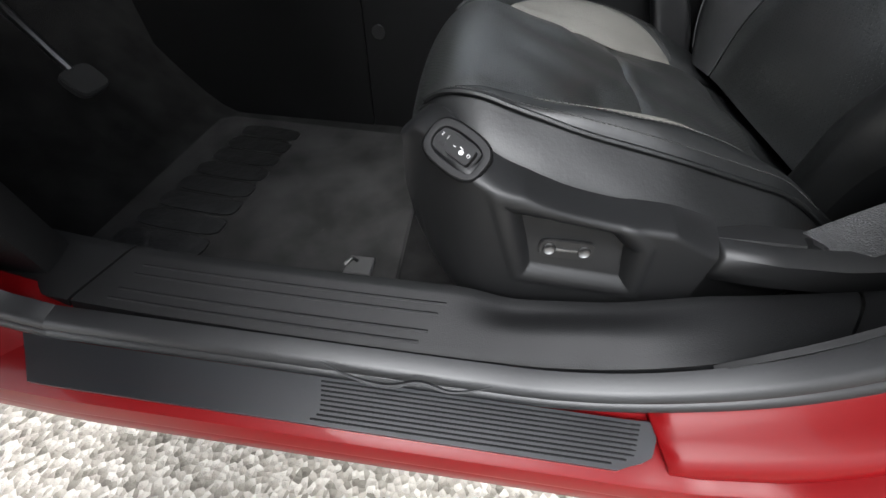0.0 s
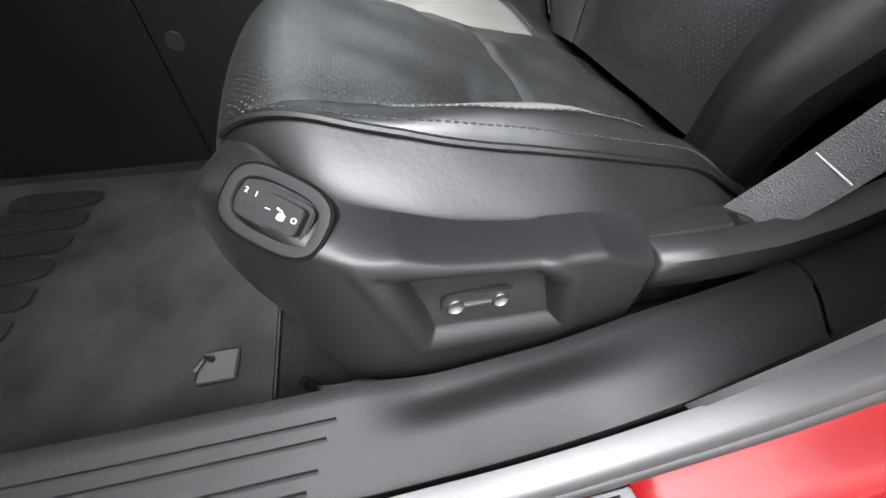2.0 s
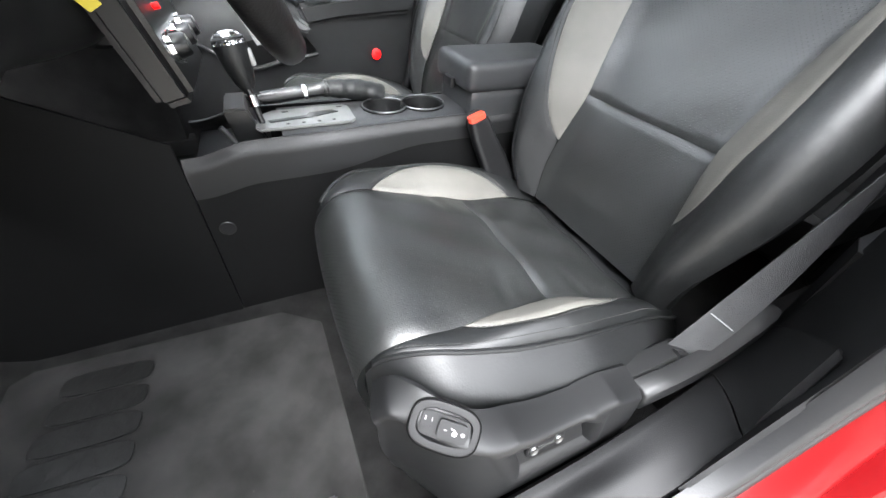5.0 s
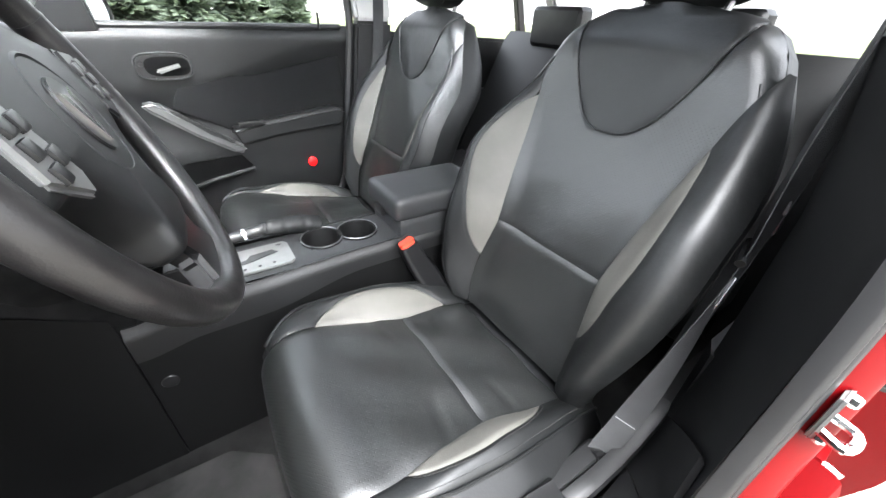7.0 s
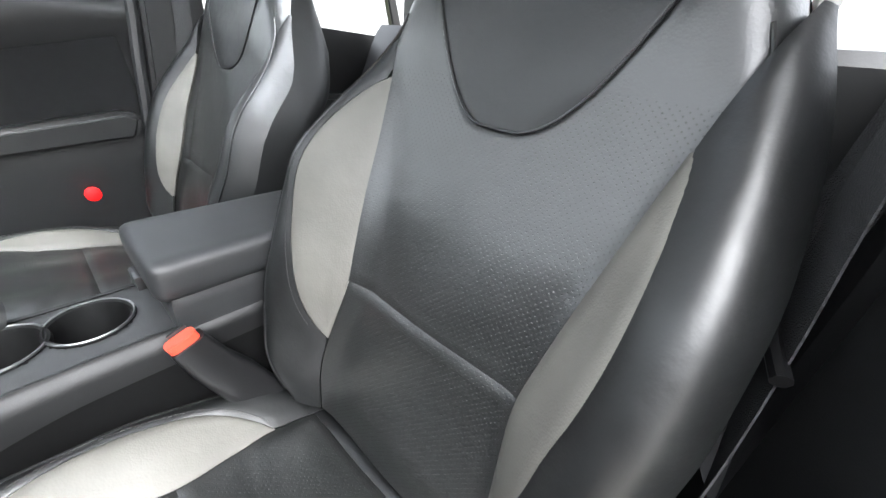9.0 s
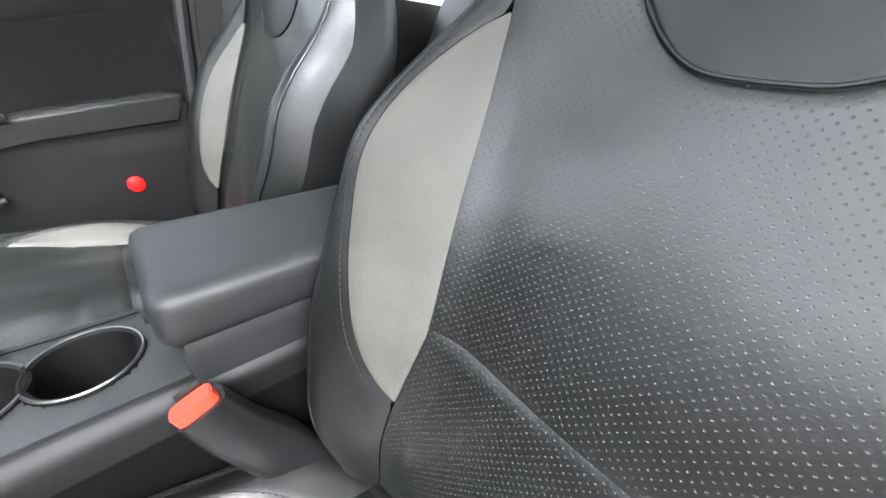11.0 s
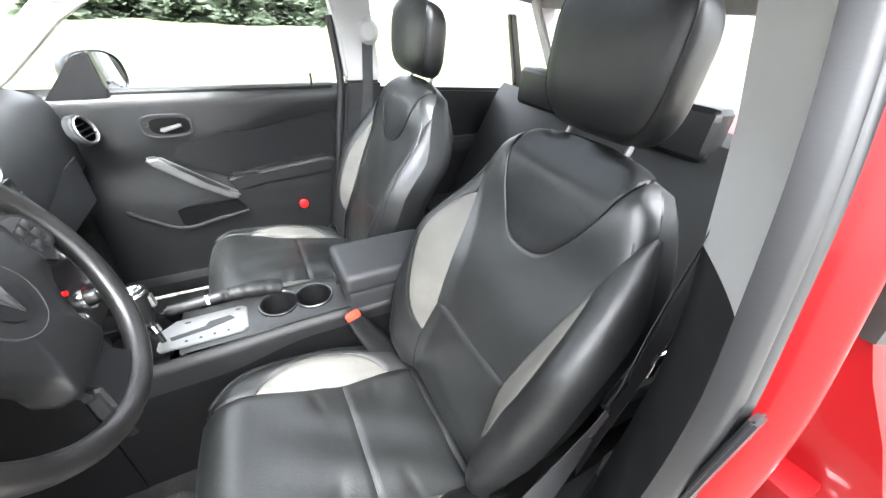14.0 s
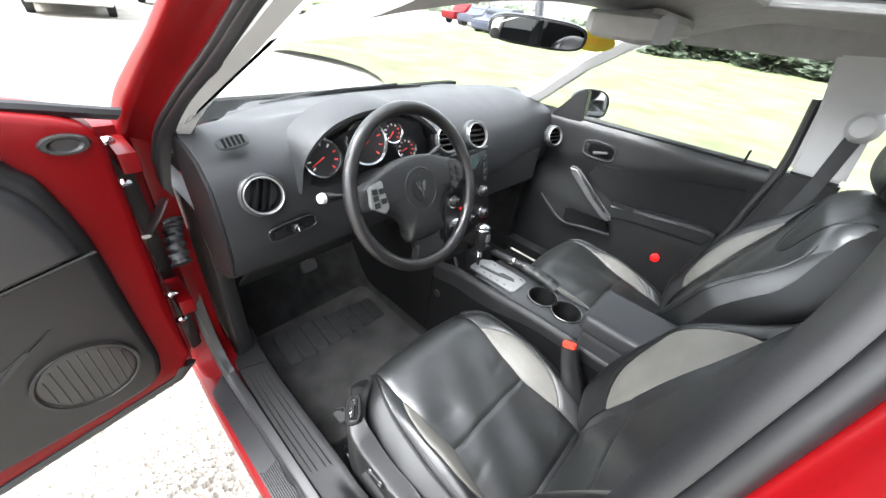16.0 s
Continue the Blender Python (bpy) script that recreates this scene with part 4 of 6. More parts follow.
seal_prof = [(-.001, -.014), (.002, .004), (.007, .011), (.013, .012), (.0145, .008), (.016, .013), (.022, .017), (.029, .014), (.034, .004), (.032, -.014)]
part("seal_bulb", loft([ring_at(i, seal_prof) for i in range(190)]), rubber, seal, "", 60)
part("torn_lip", tube(smooth_path([(-.165, -.797, .452), (-.13, -.806, .446), (-.09, -.809, .442), (-.055, -.804, .450), (-.02, -.808, .446), (.02, -.800, .452)], 24), .002, 6, taper=lambda t: .0008 + .0022 * math.sin(math.pi * t)), rubber, seal, "torn strip of rubber lip")

body = thing("car_body", "glossy red car body side round the door opening", "car body", (.2, -.8, .3), kind="structure")


def frame_ring(i):
    p = EP[i]
    top = smoothstep(1.15, 1.35, p.z)
    rear = smoothstep(.25, .38, p.x) * smoothstep(1.50, 1.42, p.z)
    if p.x < .17 and -.50 < p.x and p.z < .50:
        return ring_at(i, [(.020 + .001 * q, -.03 - .0005 * q) for q in range(25)])
    w = .105 - .02 * rear - .02 * top * (1 - rear)
    out = .064 - .020 * rear
    prof = [(.026, -.020), (.031, .006), (.036, .012), (.042, .024), (.054, out - .006), (w - .02, out), (w, out - .006), (w + .008, out * .3), (w, -.03)]
    return ring_at(i, [(p_.x, p_.y) for p_ in smooth_path([(a, b, 0) for a, b in prof], 25)])


part("door_frame", loft([frame_ring(i) for i in range(190)]), red_paint, body, "glossy red painted door frame", 70)

red_y = lerp_table(((-.70, -.775), (-.50, -.788), (.12, -.788), (.50, -.788)))
red_z = lerp_table(((-.70, .48), (-.56, .452), (-.48, .428), (.08, .426), (.17, .452), (.25, .502), (.32, .580), (.38, .70), (.50, .86)))
flat_z = lerp_table(((-.70, .430), (-.50, .416), (.17, .416), (.23, .424), (.29, .456), (.36, .54), (.42, .66), (.50, .80)))
top_y = lerp_table(((-.70, -.790), (-.45, -.797), (.20, -.797), (.50, -.797)))
low_y = lerp_table(((-.70, -.850), (-.45, -.858), (.20, -.858), (.50, -.858)))


def sill_row(x):
    yr, zr, zf, yt, yl = red_y(x), red_z(x), flat_z(x), top_y(x), low_y(x)
    yr = max(yr, yt + .002)
    zr = max(zr, zf + .006)
    return [Vector((x, y, z)) for y, z in ((yr + .04 - .034 * smoothstep(.10, .20, x), zr + .004 - .03 * smoothstep(.10, .20, x)), (yr + .006 - .004 * smoothstep(.10, .20, x), zr + .004), (yr, zr), (yt + .003, zf + .005), (yt - .002, zf), ((yt + yl) / 2, zf - .001), (yl + .006, zf - .004),
                                           (yl - .003, zf - .010), (yl - .009, zf - .026), (yl - .009, zf - .032), (yl - .003, zf - .037), (yl - .007, zf - .046), (yl - .008, zf - .075),
                                           (yl + .004, zf - .102), (yl + .03, zf - .112), (yl + .12, zf - .112))]


part("sill", grid(lambda u, v: sill_row(-.70 + 1.16 * u)[round(v * 15)], 80, 15), red_paint, body, "glossy red painted sill", 28)

# sill scuff plate on the red sill
plate = thing("scuff_plate", "black ribbed plastic scuff plate on the red sill", "scuff plate", (0, -.82, .42))


def plate_f(u, v):
    x = -.535 + (.715 + .02 * (1 - v) - .03 * smoothstep(.6, 1, v) ** 2) * u + .05 * v * (1 - u)
    yt, yl = top_y(x) - .006, low_y(x) + .006
    return Vector((x, yt + (yl - yt) * v, flat_z(x) + .004 - .003 * v))


part("plate", grid(plate_f, 58, 10, .006), plate_plastic, plate, "", 50)
for k in range(9):
    v = .10 + .10 * k
    part("rib", tube([plate_f(.50 + .475 * q / 30, v) + Vector((0, 0, .0049)) for q in range(31)], .0017, 6), sill_plastic, plate)
for cx in (.36, .42):
    ring = [plate_f(cx + .022 * math.cos(2 * math.pi * k / 24), .5 + .30 * math.sin(2 * math.pi * k / 24)) + Vector((0, 0, .0004)) for k in range(3, 23)]
    part("embossed_bar", tube(ring, .0014, 6), plate_plastic, plate)

# ================================================================ B-pillar (driver's side)
bpil = thing("b_pillar_trim", "black and light grey plastic pillar trim behind the driver's seat", "pillar trim", (.48, -.72, .8), kind="structure")


def pillar_f(z0, z1):
    front = lerp_table(((.50, .22), (.56, .275), (.65, .332), (.75, .364), (.86, .390), (.98, .412), (1.10, .429), (1.20, .442), (1.32, .458), (1.42, .469), (1.54, .45)))
    side = lerp_table(((.50, -.772), (.98, -.768), (1.10, -.758), (1.20, -.740), (1.32, -.714), (1.42, -.684), (1.54, -.650)))

    depth = lerp_table(((.50, .25), (.70, .20), (.945, .150), (1.19, .115), (1.54, .085)))

    def f(u, v):
        z = z0 + (z1 - z0) * v
        x, y, e = front(z), side(z), depth(z)
        if u < .3:
            w = 1 - u / .3
            return Vector((x + e + .10 * w, y + .098 - .01 * w, z))
        w = (u - .3) / .7
        return Vector((x + .006 + (e - .006) * (1 - w), y + .004 + .094 * (1 - w) ** 1.15, z))
    return grid(f, 20, 40, .006)


part("lower_cover", pillar_f(.50, 1.186), grain_plastic, bpil, "grained black lower pillar cover")
part("pillar_base", loft([[Vector((x, y, z)) for x, y in ((.54, -.742), (.54, -.672), (.58, -.655), (.70, -.655), (.70, -.742))]
                          for z in (.285, .46, .60, .72)]), grain_plastic, bpil, "black pillar foot behind the seat", 40)
part("upper_cover", pillar_f(1.1868, 1.54), grey_trim, bpil, "light grey upper pillar cover")
section(at=(-.270, -.060, .255))
part("cover_flap", prism([(.690, .70), (.722, .745), (.738, .83), (.734, .865), (.712, .865), (.695, .80)], -.730, -.722, 1, .003), rubber, bpil, "black loose trim flap")

section(at=(-.238, -.082, .208))
striker = thing("door_striker", "zinc door striker plate bolted to the red pillar", "door striker", (.70, -.72, .57))
part("striker_plate", prism([(.652, .575), (.675, .585), (.692, .635), (.680, .655), (.655, .648), (.640, .60)], -.729, -.722, 1, .004), silver, striker)
part("striker_loop", tube(smooth_path([(.650, -.727, .600), (.650, -.752, .595), (.670, -.754, .605), (.670, -.727, .612)], 14), .006, 8), chrome, striker)
for px, pz in ((.675, .640), (.655, .588)):
    part("bolt", lathe([(0, .010), (.006, .010), (.009, .006), (.009, 0), (0, 0)], 8, facing((px, -.729, pz), (0, -1, 0))), chrome, striker)

# ================================================================ rear door standing open
section(1, 1.7, 1, (-.20, .432, .205))
rdoor = thing("rear_door", "red rear door standing ajar behind the pillar", "car door", (.80, -.78, .3))
edge_y = lerp_table(((.28, -.762), (.45, -.783), (.60, -.790), (.75, -.786), (.85, -.765), (.92, -.736), (.985, -.716)))
shell_rows = []
for z in (.28, .36, .45, .55, .65, .75, .82, .88, .93, .97, .988):
    e = edge_y(z)
    shell_rows.append([Vector((x, y, z)) for x, y in ((.752, -.690), (.754, -.712), (.758, -.722), (.766, e + .012), (.770, e - .001), (.782, e - .003), (1.30, e - .03), (1.30, e + .03), (.80, -.690))])
part("door_shell", loft(shell_rows), red_paint, rdoor, "glossy red door with its jamb", 32)
part("door_card", loft([[Vector((x, y, z)) for x, y in ((.765, -.690), (.775, -.684), (1.29, -.684), (1.29, -.689))] for z in (.24, .40, .60, .80, .955, .975)]), grain_plastic, rdoor, "black inner door card", 40)
part("window_frame", loft([[Vector((x - .20 * (z - .98), y + .05 * (z - .98), z)) for x, y in ((.752, -.708), (.756, -.724), (.768, -.728), (.772, -.716), (.764, -.704))] for z in (.97, 1.1, 1.30)]), rubber, rdoor, "black window frame")
part("mirror_edge", loft([[Vector((x, edge_y(.985) - .05 * (x - .77) + dy, .99 + dz)) for dy, dz in ((-.004, 0), (.012, 0), (.012, .016), (-.004, .012))] for x in (.755, .9, 1.1, 1.29)]), rubber, rdoor, "black belt moulding")
part("hinge", rbox((.718, -.752, .765), (.768, -.712, .805), .006), red_paint, rdoor)
part("hinge", rbox((.712, -.752, .44), (.768, -.712, .485), .006), red_paint, rdoor)
for hz in (.775, .795, .46):
    part("hinge_bolt", lathe([(0, .012), (.007, .012), (.009, .006), (.009, 0), (0, 0)], 8, facing((.735, -.753, hz), (-.3, -1, 0))), chrome, rdoor)
part("cable_boot", tube(smooth_path([(.735, -.700, .70), (.728, -.725, .685), (.722, -.735, .655), (.730, -.735, .63), (.752, -.730, .625)], 30), .02, 14, taper=lambda t: .014 + .0025 * math.sin(t * 60)), rubber, rdoor, "ribbed black cable boot")

# ================================================================ front door standing open
section(1, 1.9, .981, (-.03, .728, .329))
fdoor = thing("front_door", "red front door standing open with dark grey inner trim", "car door", (-.45, -.80, .3))
DX = -.44


def slab(poly, x0, x1, inset=.012, n=80):
    """A rounded slab: the outline is smoothed and its front face drawn in."""
    P = smooth_path([(0, y, z) for y, z in poly + poly[:1]], n)[:-1]
    c = sum(P, Vector()) / len(P)
    ring = lambda k, x: [Vector((x, p.y + (c.y - p.y) / max(.01, (p - c).length) * k, p.z + (c.z - p.z) / max(.01, (p - c).length) * k)) for p in P]
    return loft([ring(0, x0), ring(0, x1 - inset), ring(inset * .3, x1 - inset * .3), ring(inset, x1)])


sheet = [(-.835, .290), (-.845, .265), (-.86, .235), (-1.05, .165), (-1.290, .12), (-1.425, .20), (-1.448, .60), (-1.425, 1.03), (-1.245, 1.030), (-.967, 1.003), (-.90, .967), (-.838, .924), (-.832, .82), (-.834, .606), (-.836, .443)]
part("door_shell", slab(sheet, DX - .15, DX - .012, .012, 140), red_paint, fdoor, "glossy red door shell", 50)
inner = [(-.868, .35), (-.880, .285), (-.932, .255), (-1.12, .22), (-1.312, .19), (-1.407, .30), (-1.416, .60), (-1.398, .975), (-1.200, .985), (-.98, .968), (-.939, .950), (-.914, .921), (-.897, .875), (-.886, .838), (-.874, .707), (-.871, .519)]
trim = part("trim_panel", slab(inner, DX - .018, DX + .014, .014, 140), grain_plastic, fdoor, "dark grey door trim panel", 50)
part("trim_upper", slab([(-.885, .706), (-.952, .672), (-1.005, .648), (-1.10, .645), (-1.357, .66), (-1.380, .90), (-1.200, .93), (-1.00, .915), (-.935, .900), (-.905, .845), (-.890, .77)], DX + .006, DX + .034, .014, 100), soft_plastic, fdoor, "soft black upper trim", 50)
part("trim_seam", tube(smooth_path([(DX + .018, -.875, .700), (DX + .020, -.952, .666), (DX + .020, -1.005, .642), (DX + .020, -1.10, .640), (DX + .020, -1.335, .655)], 30), .004, 6), smooth_plastic, fdoor)
part("sail_panel", prism([(-.90, .895), (-.972, .884), (-1.02, .92), (-1.10, 1.02), (-.976, .995), (-.920, .956)], DX - .02, DX + .022, 0, .004), smooth_plastic, fdoor, "black mirror sail panel")
part("belt_seal", tube(smooth_path([(DX - .06, -.81, .935), (DX - .05, -.92, .975), (DX - .05, -1.1, 1.015), (DX - .05, -1.290, 1.045)], 20), .012, 8), rubber, fdoor)
part("speaker_grille", lathe([(0, .003), (.072, .003), (.080, .001), (.080, -.006)], 40, facing((DX + .018, -.932, .400), (1, 0, 0)) @ Matrix.Diagonal((.53, 1, 1, 1))), smooth_plastic, fdoor, "round speaker grille")
part("speaker_ring", tube([(DX + .022, -.932 + .046 * math.cos(2 * math.pi * k / 40), .400 + .085 * math.sin(2 * math.pi * k / 40)) for k in range(40)], .0025, 6, closed=True), grain_plastic, fdoor)
for k in range(9):
    hh = .072 * math.sqrt(max(0.05, 1 - ((k - 4) / 4.6) ** 2))
    part("grille_bar", rbox((DX + .0205, -.932 + (k - 4) * .0085 - .001, .400 - hh), (DX + .0225, -.932 + (k - 4) * .0085 + .001, .400 + hh), .0005, 1), gauge_black, fdoor)
part("trim_blade", prism([(-.933, .560), (-1.045, .375), (-1.070, .415), (-.997, .480)], DX + .008, DX + .022, 0, .006), soft_plastic, fdoor, "dark grey pointed trim blade")
part("door_lock_button", lathe([(0, .008), (.008, .007), (.011, .002), (.011, -.004)], 16, facing((DX + .024, -1.022, .423), (1, 0, 0))), chrome, fdoor)
# No hollow here: a black plate paints the pocket's inner shade.
part("map_pocket", prism([(-1.030, .394), (-1.057, .358), (-1.118, .330), (-1.380, .31), (-1.380, .43), (-1.10, .425)], DX + .010, DX + .0165, 0, .001), gauge_black, fdoor, "map pocket, its shade a flat black plate")
part("pull_handle", tube(smooth_path([(DX + .03, -1.02, .835), (DX + .06, -1.10, .80), (DX + .06, -1.222, .79), (DX + .03, -1.268, .80)], 16), .012, 10), silver, fdoor, "silver pull handle")
part("rubber_plug", lathe([(0, .004), (.010, .004), (.013, .008), (.017, .008), (.019, 0)], 24, facing((DX - .010, -.859, .905), (1, 0, .0))), rubber, fdoor, "round rubber plug")
part("bottom_seal", tube([(DX - .02, -.845, .262), (DX - .02, -.86, .228), (DX - .02, -1.05, .158), (DX - .02, -1.290, .115)], .014, 8), rubber, fdoor, "black bottom seal")
for z0 in (.845, .44):
    part("hinge", rbox((-.60, -.826, z0 - .022), (-.47, -.808, z0 + .022), .005), red_paint, fdoor, "red painted hinge")
    for dz in (-.045, .045):
        part("hinge_bolt", lathe([(0, .010), (.006, .010), (.009, .006), (.009, 0), (0, 0)], 8, facing((-.49, -.826, z0 + dz), (.6, -.8, 0))), chrome, fdoor)
part("check_strap", tube([(-.585, -.792, .70), (-.52, -.81, .69), (-.46, -.83, .68)], .006, 8), dark_metal, fdoor, "steel check strap")
part("cable_boot", tube(smooth_path([(-.585, -.790, .64), (-.53, -.800, .62), (-.47, -.806, .575)], 24), .012, 12, taper=lambda t: .011 + .002 * math.sin(t * 40)), rubber, fdoor, "black cable boot")
section()
hp = thing("hinge_pillar", "red hinge pillar with a black strip for its shaded recess", "pillar", (-.62, -.80, .8), kind="structure")
part("pillar_face", rbox((-.74, -.865, .44), (-.63, -.77, 1.20), .012), red_paint, hp)
# Black strip laid on the red pillar as shade of the hinge gap.
part("recess_shade_strip", rbox((-.632, -.842, .50), (-.622, -.812, 1.16), .003), gauge_black, hp, "black strip for the shade behind the hinges")
part("pillar_return", rbox((-.66, -.800, .46), (-.61, -.75, 1.20), .012), red_paint, hp)

# ================================================================ floor
floor = thing("floor", "black carpet over the footwells", "carpet", (0, 0, .3), kind="structure")


def floor_f(u, v):
    x, y = -1.0 + 2.55 * u, -.70 + 1.42 * v
    z = .335 + .34 * smoothstep(-.66, -1.0, x)
    z += .02 * smoothstep(.62, .70, x)
    return Vector((x, y, z))


part("carpet", grid(floor_f, 70, 40, .02), carpet, floor)
part("kick_panel", rbox((-.98, -.735, .33), (-.54, -.690, 1.0), .012), grain_plastic, floor, "black plastic kick panel")
fmat = thing("floor_mat", "worn black carpet floor mat in the driver's footwell", "floor mat", (-.15, -.42, .34))
part("mat", prism([(-.70, -.655), (-.15, -.66), (-.13, -.64), (-.14, -.21), (-.22, -.15), (-.66, -.135), (-.73, -.18)], .335, .3445, 2, .003), mat_carpet, fmat)
for k in range(8):
    t = k / 7
    c = Vector((-.562, -.578, 0)).lerp(Vector((-.530, -.205, 0)), t)
    m = Matrix.Translation((c.x, c.y, 0)) @ pose(0, 0, 0, 0, 0, -4)
    part("heel_pad", prism(oval(0, 0, .090 - .016 * t, .0255, 24, 4), .3435, .3485, 2, .0025), mat_rubber, fmat, "ribbed rubber heel pad", move=m)
section(1.35, 1.35, 1, (-.143, .208, 0))
clip = thing("mat_clip", "grey plastic floor mat clip", "clip", (-.04, -.585, .345))
part("clip_tab", prism([(-.060, -.600), (-.024, -.600), (-.024, -.568), (-.058, -.568)], .3445, .349, 2, .003), simple("clip_grey", (.045, .045, .044), .5), clip)
part("clip_hook", tube([(-.060, -.585, .350), (-.052, -.577, .356), (-.046, -.578, .350)], .003, 6), smooth_plastic, clip)

section(1.5, 1.1, 1, (-.15, .05, 0))
# crumbs and lint on the mat
lint = thing("lint", "pale crumbs and lint scattered over the floor mat", "lint", (-.15, -.42, .345), kind="stuff")
rnd = random.Random(12)
lb = bmesh.new()
for k in range(45):
    x, y, s = rnd.uniform(-.33, .0), rnd.uniform(-.60, -.26), rnd.uniform(.0004, .0010)
    z = .3462 if k % 3 else .3470
    ring = [lb.verts.new((x + s * rnd.uniform(.5, 1.2) * math.cos(2.1 * q), y + s * rnd.uniform(.5, 1.2) * math.sin(2.1 * q), z + .0004 * (q == 1))) for q in range(3)]
    tip = lb.verts.new((x, y, z + s * .8))
    for q in range(3):
        lb.faces.new((ring[q], ring[(q + 1) % 3], tip))
part("crumbs", lb, simple("pale_lint", (.07, .068, .06), .9), lint, smooth=0)

# ================================================================ dashboard
section(1.25, 1.035, 1, (-.01, .045, .21), .03)
dash = thing("dashboard", "black grained dashboard with round chrome-ringed vents", "dashboard", (-.35, 0, .8))


def dxo(y):
    return -.045 * (y + .66) / 1.3


def dash_section(y):
    """(x, z) of the dash skin from the windscreen to the knees."""
    hood = math.exp(-((y + .40) / .17) ** 4)
    mid = math.exp(-((y - .0) / .13) ** 4)
    end = smoothstep(.50, .70, y)
    rows = [(-.66, .955), (-.54, .975), (-.44, .985 - .02 * end), (-.37, .978 + .030 * hood - .03 * end), (-.315 + .0 * mid, .955 + .020 * hood - .03 * end), (-.282, .915 - .01 * end),
            (-.268, .86), (-.262 + .012 * mid, .80), (-.262 + .02 * mid, .74), (-.275 + .04 * mid, .685), (-.32 + .05 * mid, .645), (-.46, .62)]
    lim = -.66 + .22 * smoothstep(-.45, -.70, y) + .20 * smoothstep(.40, .66, y)
    return [(max(x, lim + .004 * k) + dxo(y), z) for k, (x, z) in enumerate(rows)]


def dash_skin():
    ys = [-.745 + 1.42 * k / 70 for k in range(71)]
    secs = []
    for y in ys:
        P = smooth_path([(x, y, z) for x, z in dash_section(y)], 46)
        secs.append(P)
    return grid(lambda u, v: secs[round(u * 70)][round(v * 45)], 70, 45, .012, flip=True)


part("skin", dash_skin(), soft_plastic, dash, "soft grained black dash skin", 60)
endcap = [(x, z) for x, z in dash_section(-.74)]
part("end_cap", prism(endcap, -.752, -.744, 1, .002), smooth_plastic, dash, "black dash end cap")
part("lower_panel", grid(lambda u, v: Vector((-.315 - .12 * v - .02 * u, -.70 + .58 * u, .66 - .16 * v)), 20, 8, .008), grain_plastic, dash, "lower knee panel")
part("glove_box", rbox((-.345, .16, .60), (-.30, .60, .76), .02, 3), soft_plastic, dash, "black glove box lid")


def round_vent(at, r, nrm, lean=0):
    m = facing(at, nrm) @ pose(0, 0, 0, 0, 0, lean)
    v = part("air_vent", lathe([(r * 1.22, -.012), (r * 1.22, .002), (r * 1.12, .006), (r * 1.04, .006)], 36, m), soft_plastic, dash, "round air vent")
    part("vent_ring", lathe([(r * 1.05, .004), (r * 1.04, .008), (r * 1.01, .0095), (r * .96, .008), (r * .94, .002)], 36, m), silver, v, "chrome vent ring")
    # Bowl colour carries the shade of the vent's depth.
    part("vent_bowl", lathe([(r * .92, .002), (r * .88, -.02), (0, -.024)], 30, m), hollow_shade, v)
    for k in (-.42, 0.0, .42):
        h = r * math.sqrt(1 - k * k) * .86
        part("vent_slat", prism([(k * r - .0016, -h), (k * r + .0016, -h), (k * r + .0016, h), (k * r - .0016, h)], -.016, .003, 2, .0008), smooth_plastic, v, move=m @ pose(0, 0, 0, 0, 18, 0))


round_vent((-.262, -.657, .883), .040, (.95, -.05, .25), -18)
round_vent((-.250, -.108, .930), .039, (.93, -.1, .32), 90)
round_vent((-.250, .031, .922), .039, (.93, -.1, .32), 90)
round_vent((-.268, .614, .825), .038, (.93, -.2, .22), 90)
dv = part("side_defogger", prism(oval(0, 0, .034, .016, 24, 3), -.004, .003, 2, .002), soft_plastic, dash, "slotted side window defogger", move=facing((-.318, -.672, .985), (.50, 0, .86), (0, 1, 0)) @ pose(0, 0, 0, 0, 0, 100))
# Flat black plates stand for the shade inside the slots.
for k in range(5):
    part("slot", prism([(-.025 + .010 * k, -.011), (-.019 + .010 * k, -.011), (-.013 + .010 * k, .011), (-.019 + .010 * k, .011)], .003, .0036, 2, 0), hollow_shade, dv, smooth=0, move=facing((-.318, -.672, .985), (.50, 0, .86), (0, 1, 0)) @ pose(0, 0, 0, 0, 0, 100))
LS = facing((-.256, -.607, .785), (1, 0, .05)) @ pose(0, 0, 0, 0, 0, 6)
ls = part("light_switch", prism(oval(0, 0, .058, .019, 28, 4), -.006, .004, 2, .002), smooth_plastic, dash, "headlamp switch panel", move=LS)
part("switch_rim", tube([LS @ Vector((.058 * math.copysign(abs(math.cos(a)) ** .5, math.cos(a)), .019 * math.copysign(abs(math.sin(a)) ** .5, math.sin(a)), .005)) for a in [2 * math.pi * k / 36 for k in range(36)]], .0020, 6, closed=True), soft_plastic, ls)
part("switch_knob", lathe([(0, .016), (.009, .016), (.0115, .012), (.012, .004)], 20, LS @ Matrix.Translation((.006, 0, 0))), smooth_plastic, ls)
part("switch_mark", rbox((.005, -.007, .0162), (.007, .007, .0170), 0), white_ink, ls, smooth=0, move=LS)
part("switch_button", rbox((-.045, -.010, .003), (-.018, .010, .008), .002), smooth_plastic, ls, move=LS)
part("switch_button", rbox((.030, -.008, .003), (.046, .008, .008), .002), smooth_plastic, ls, move=LS)

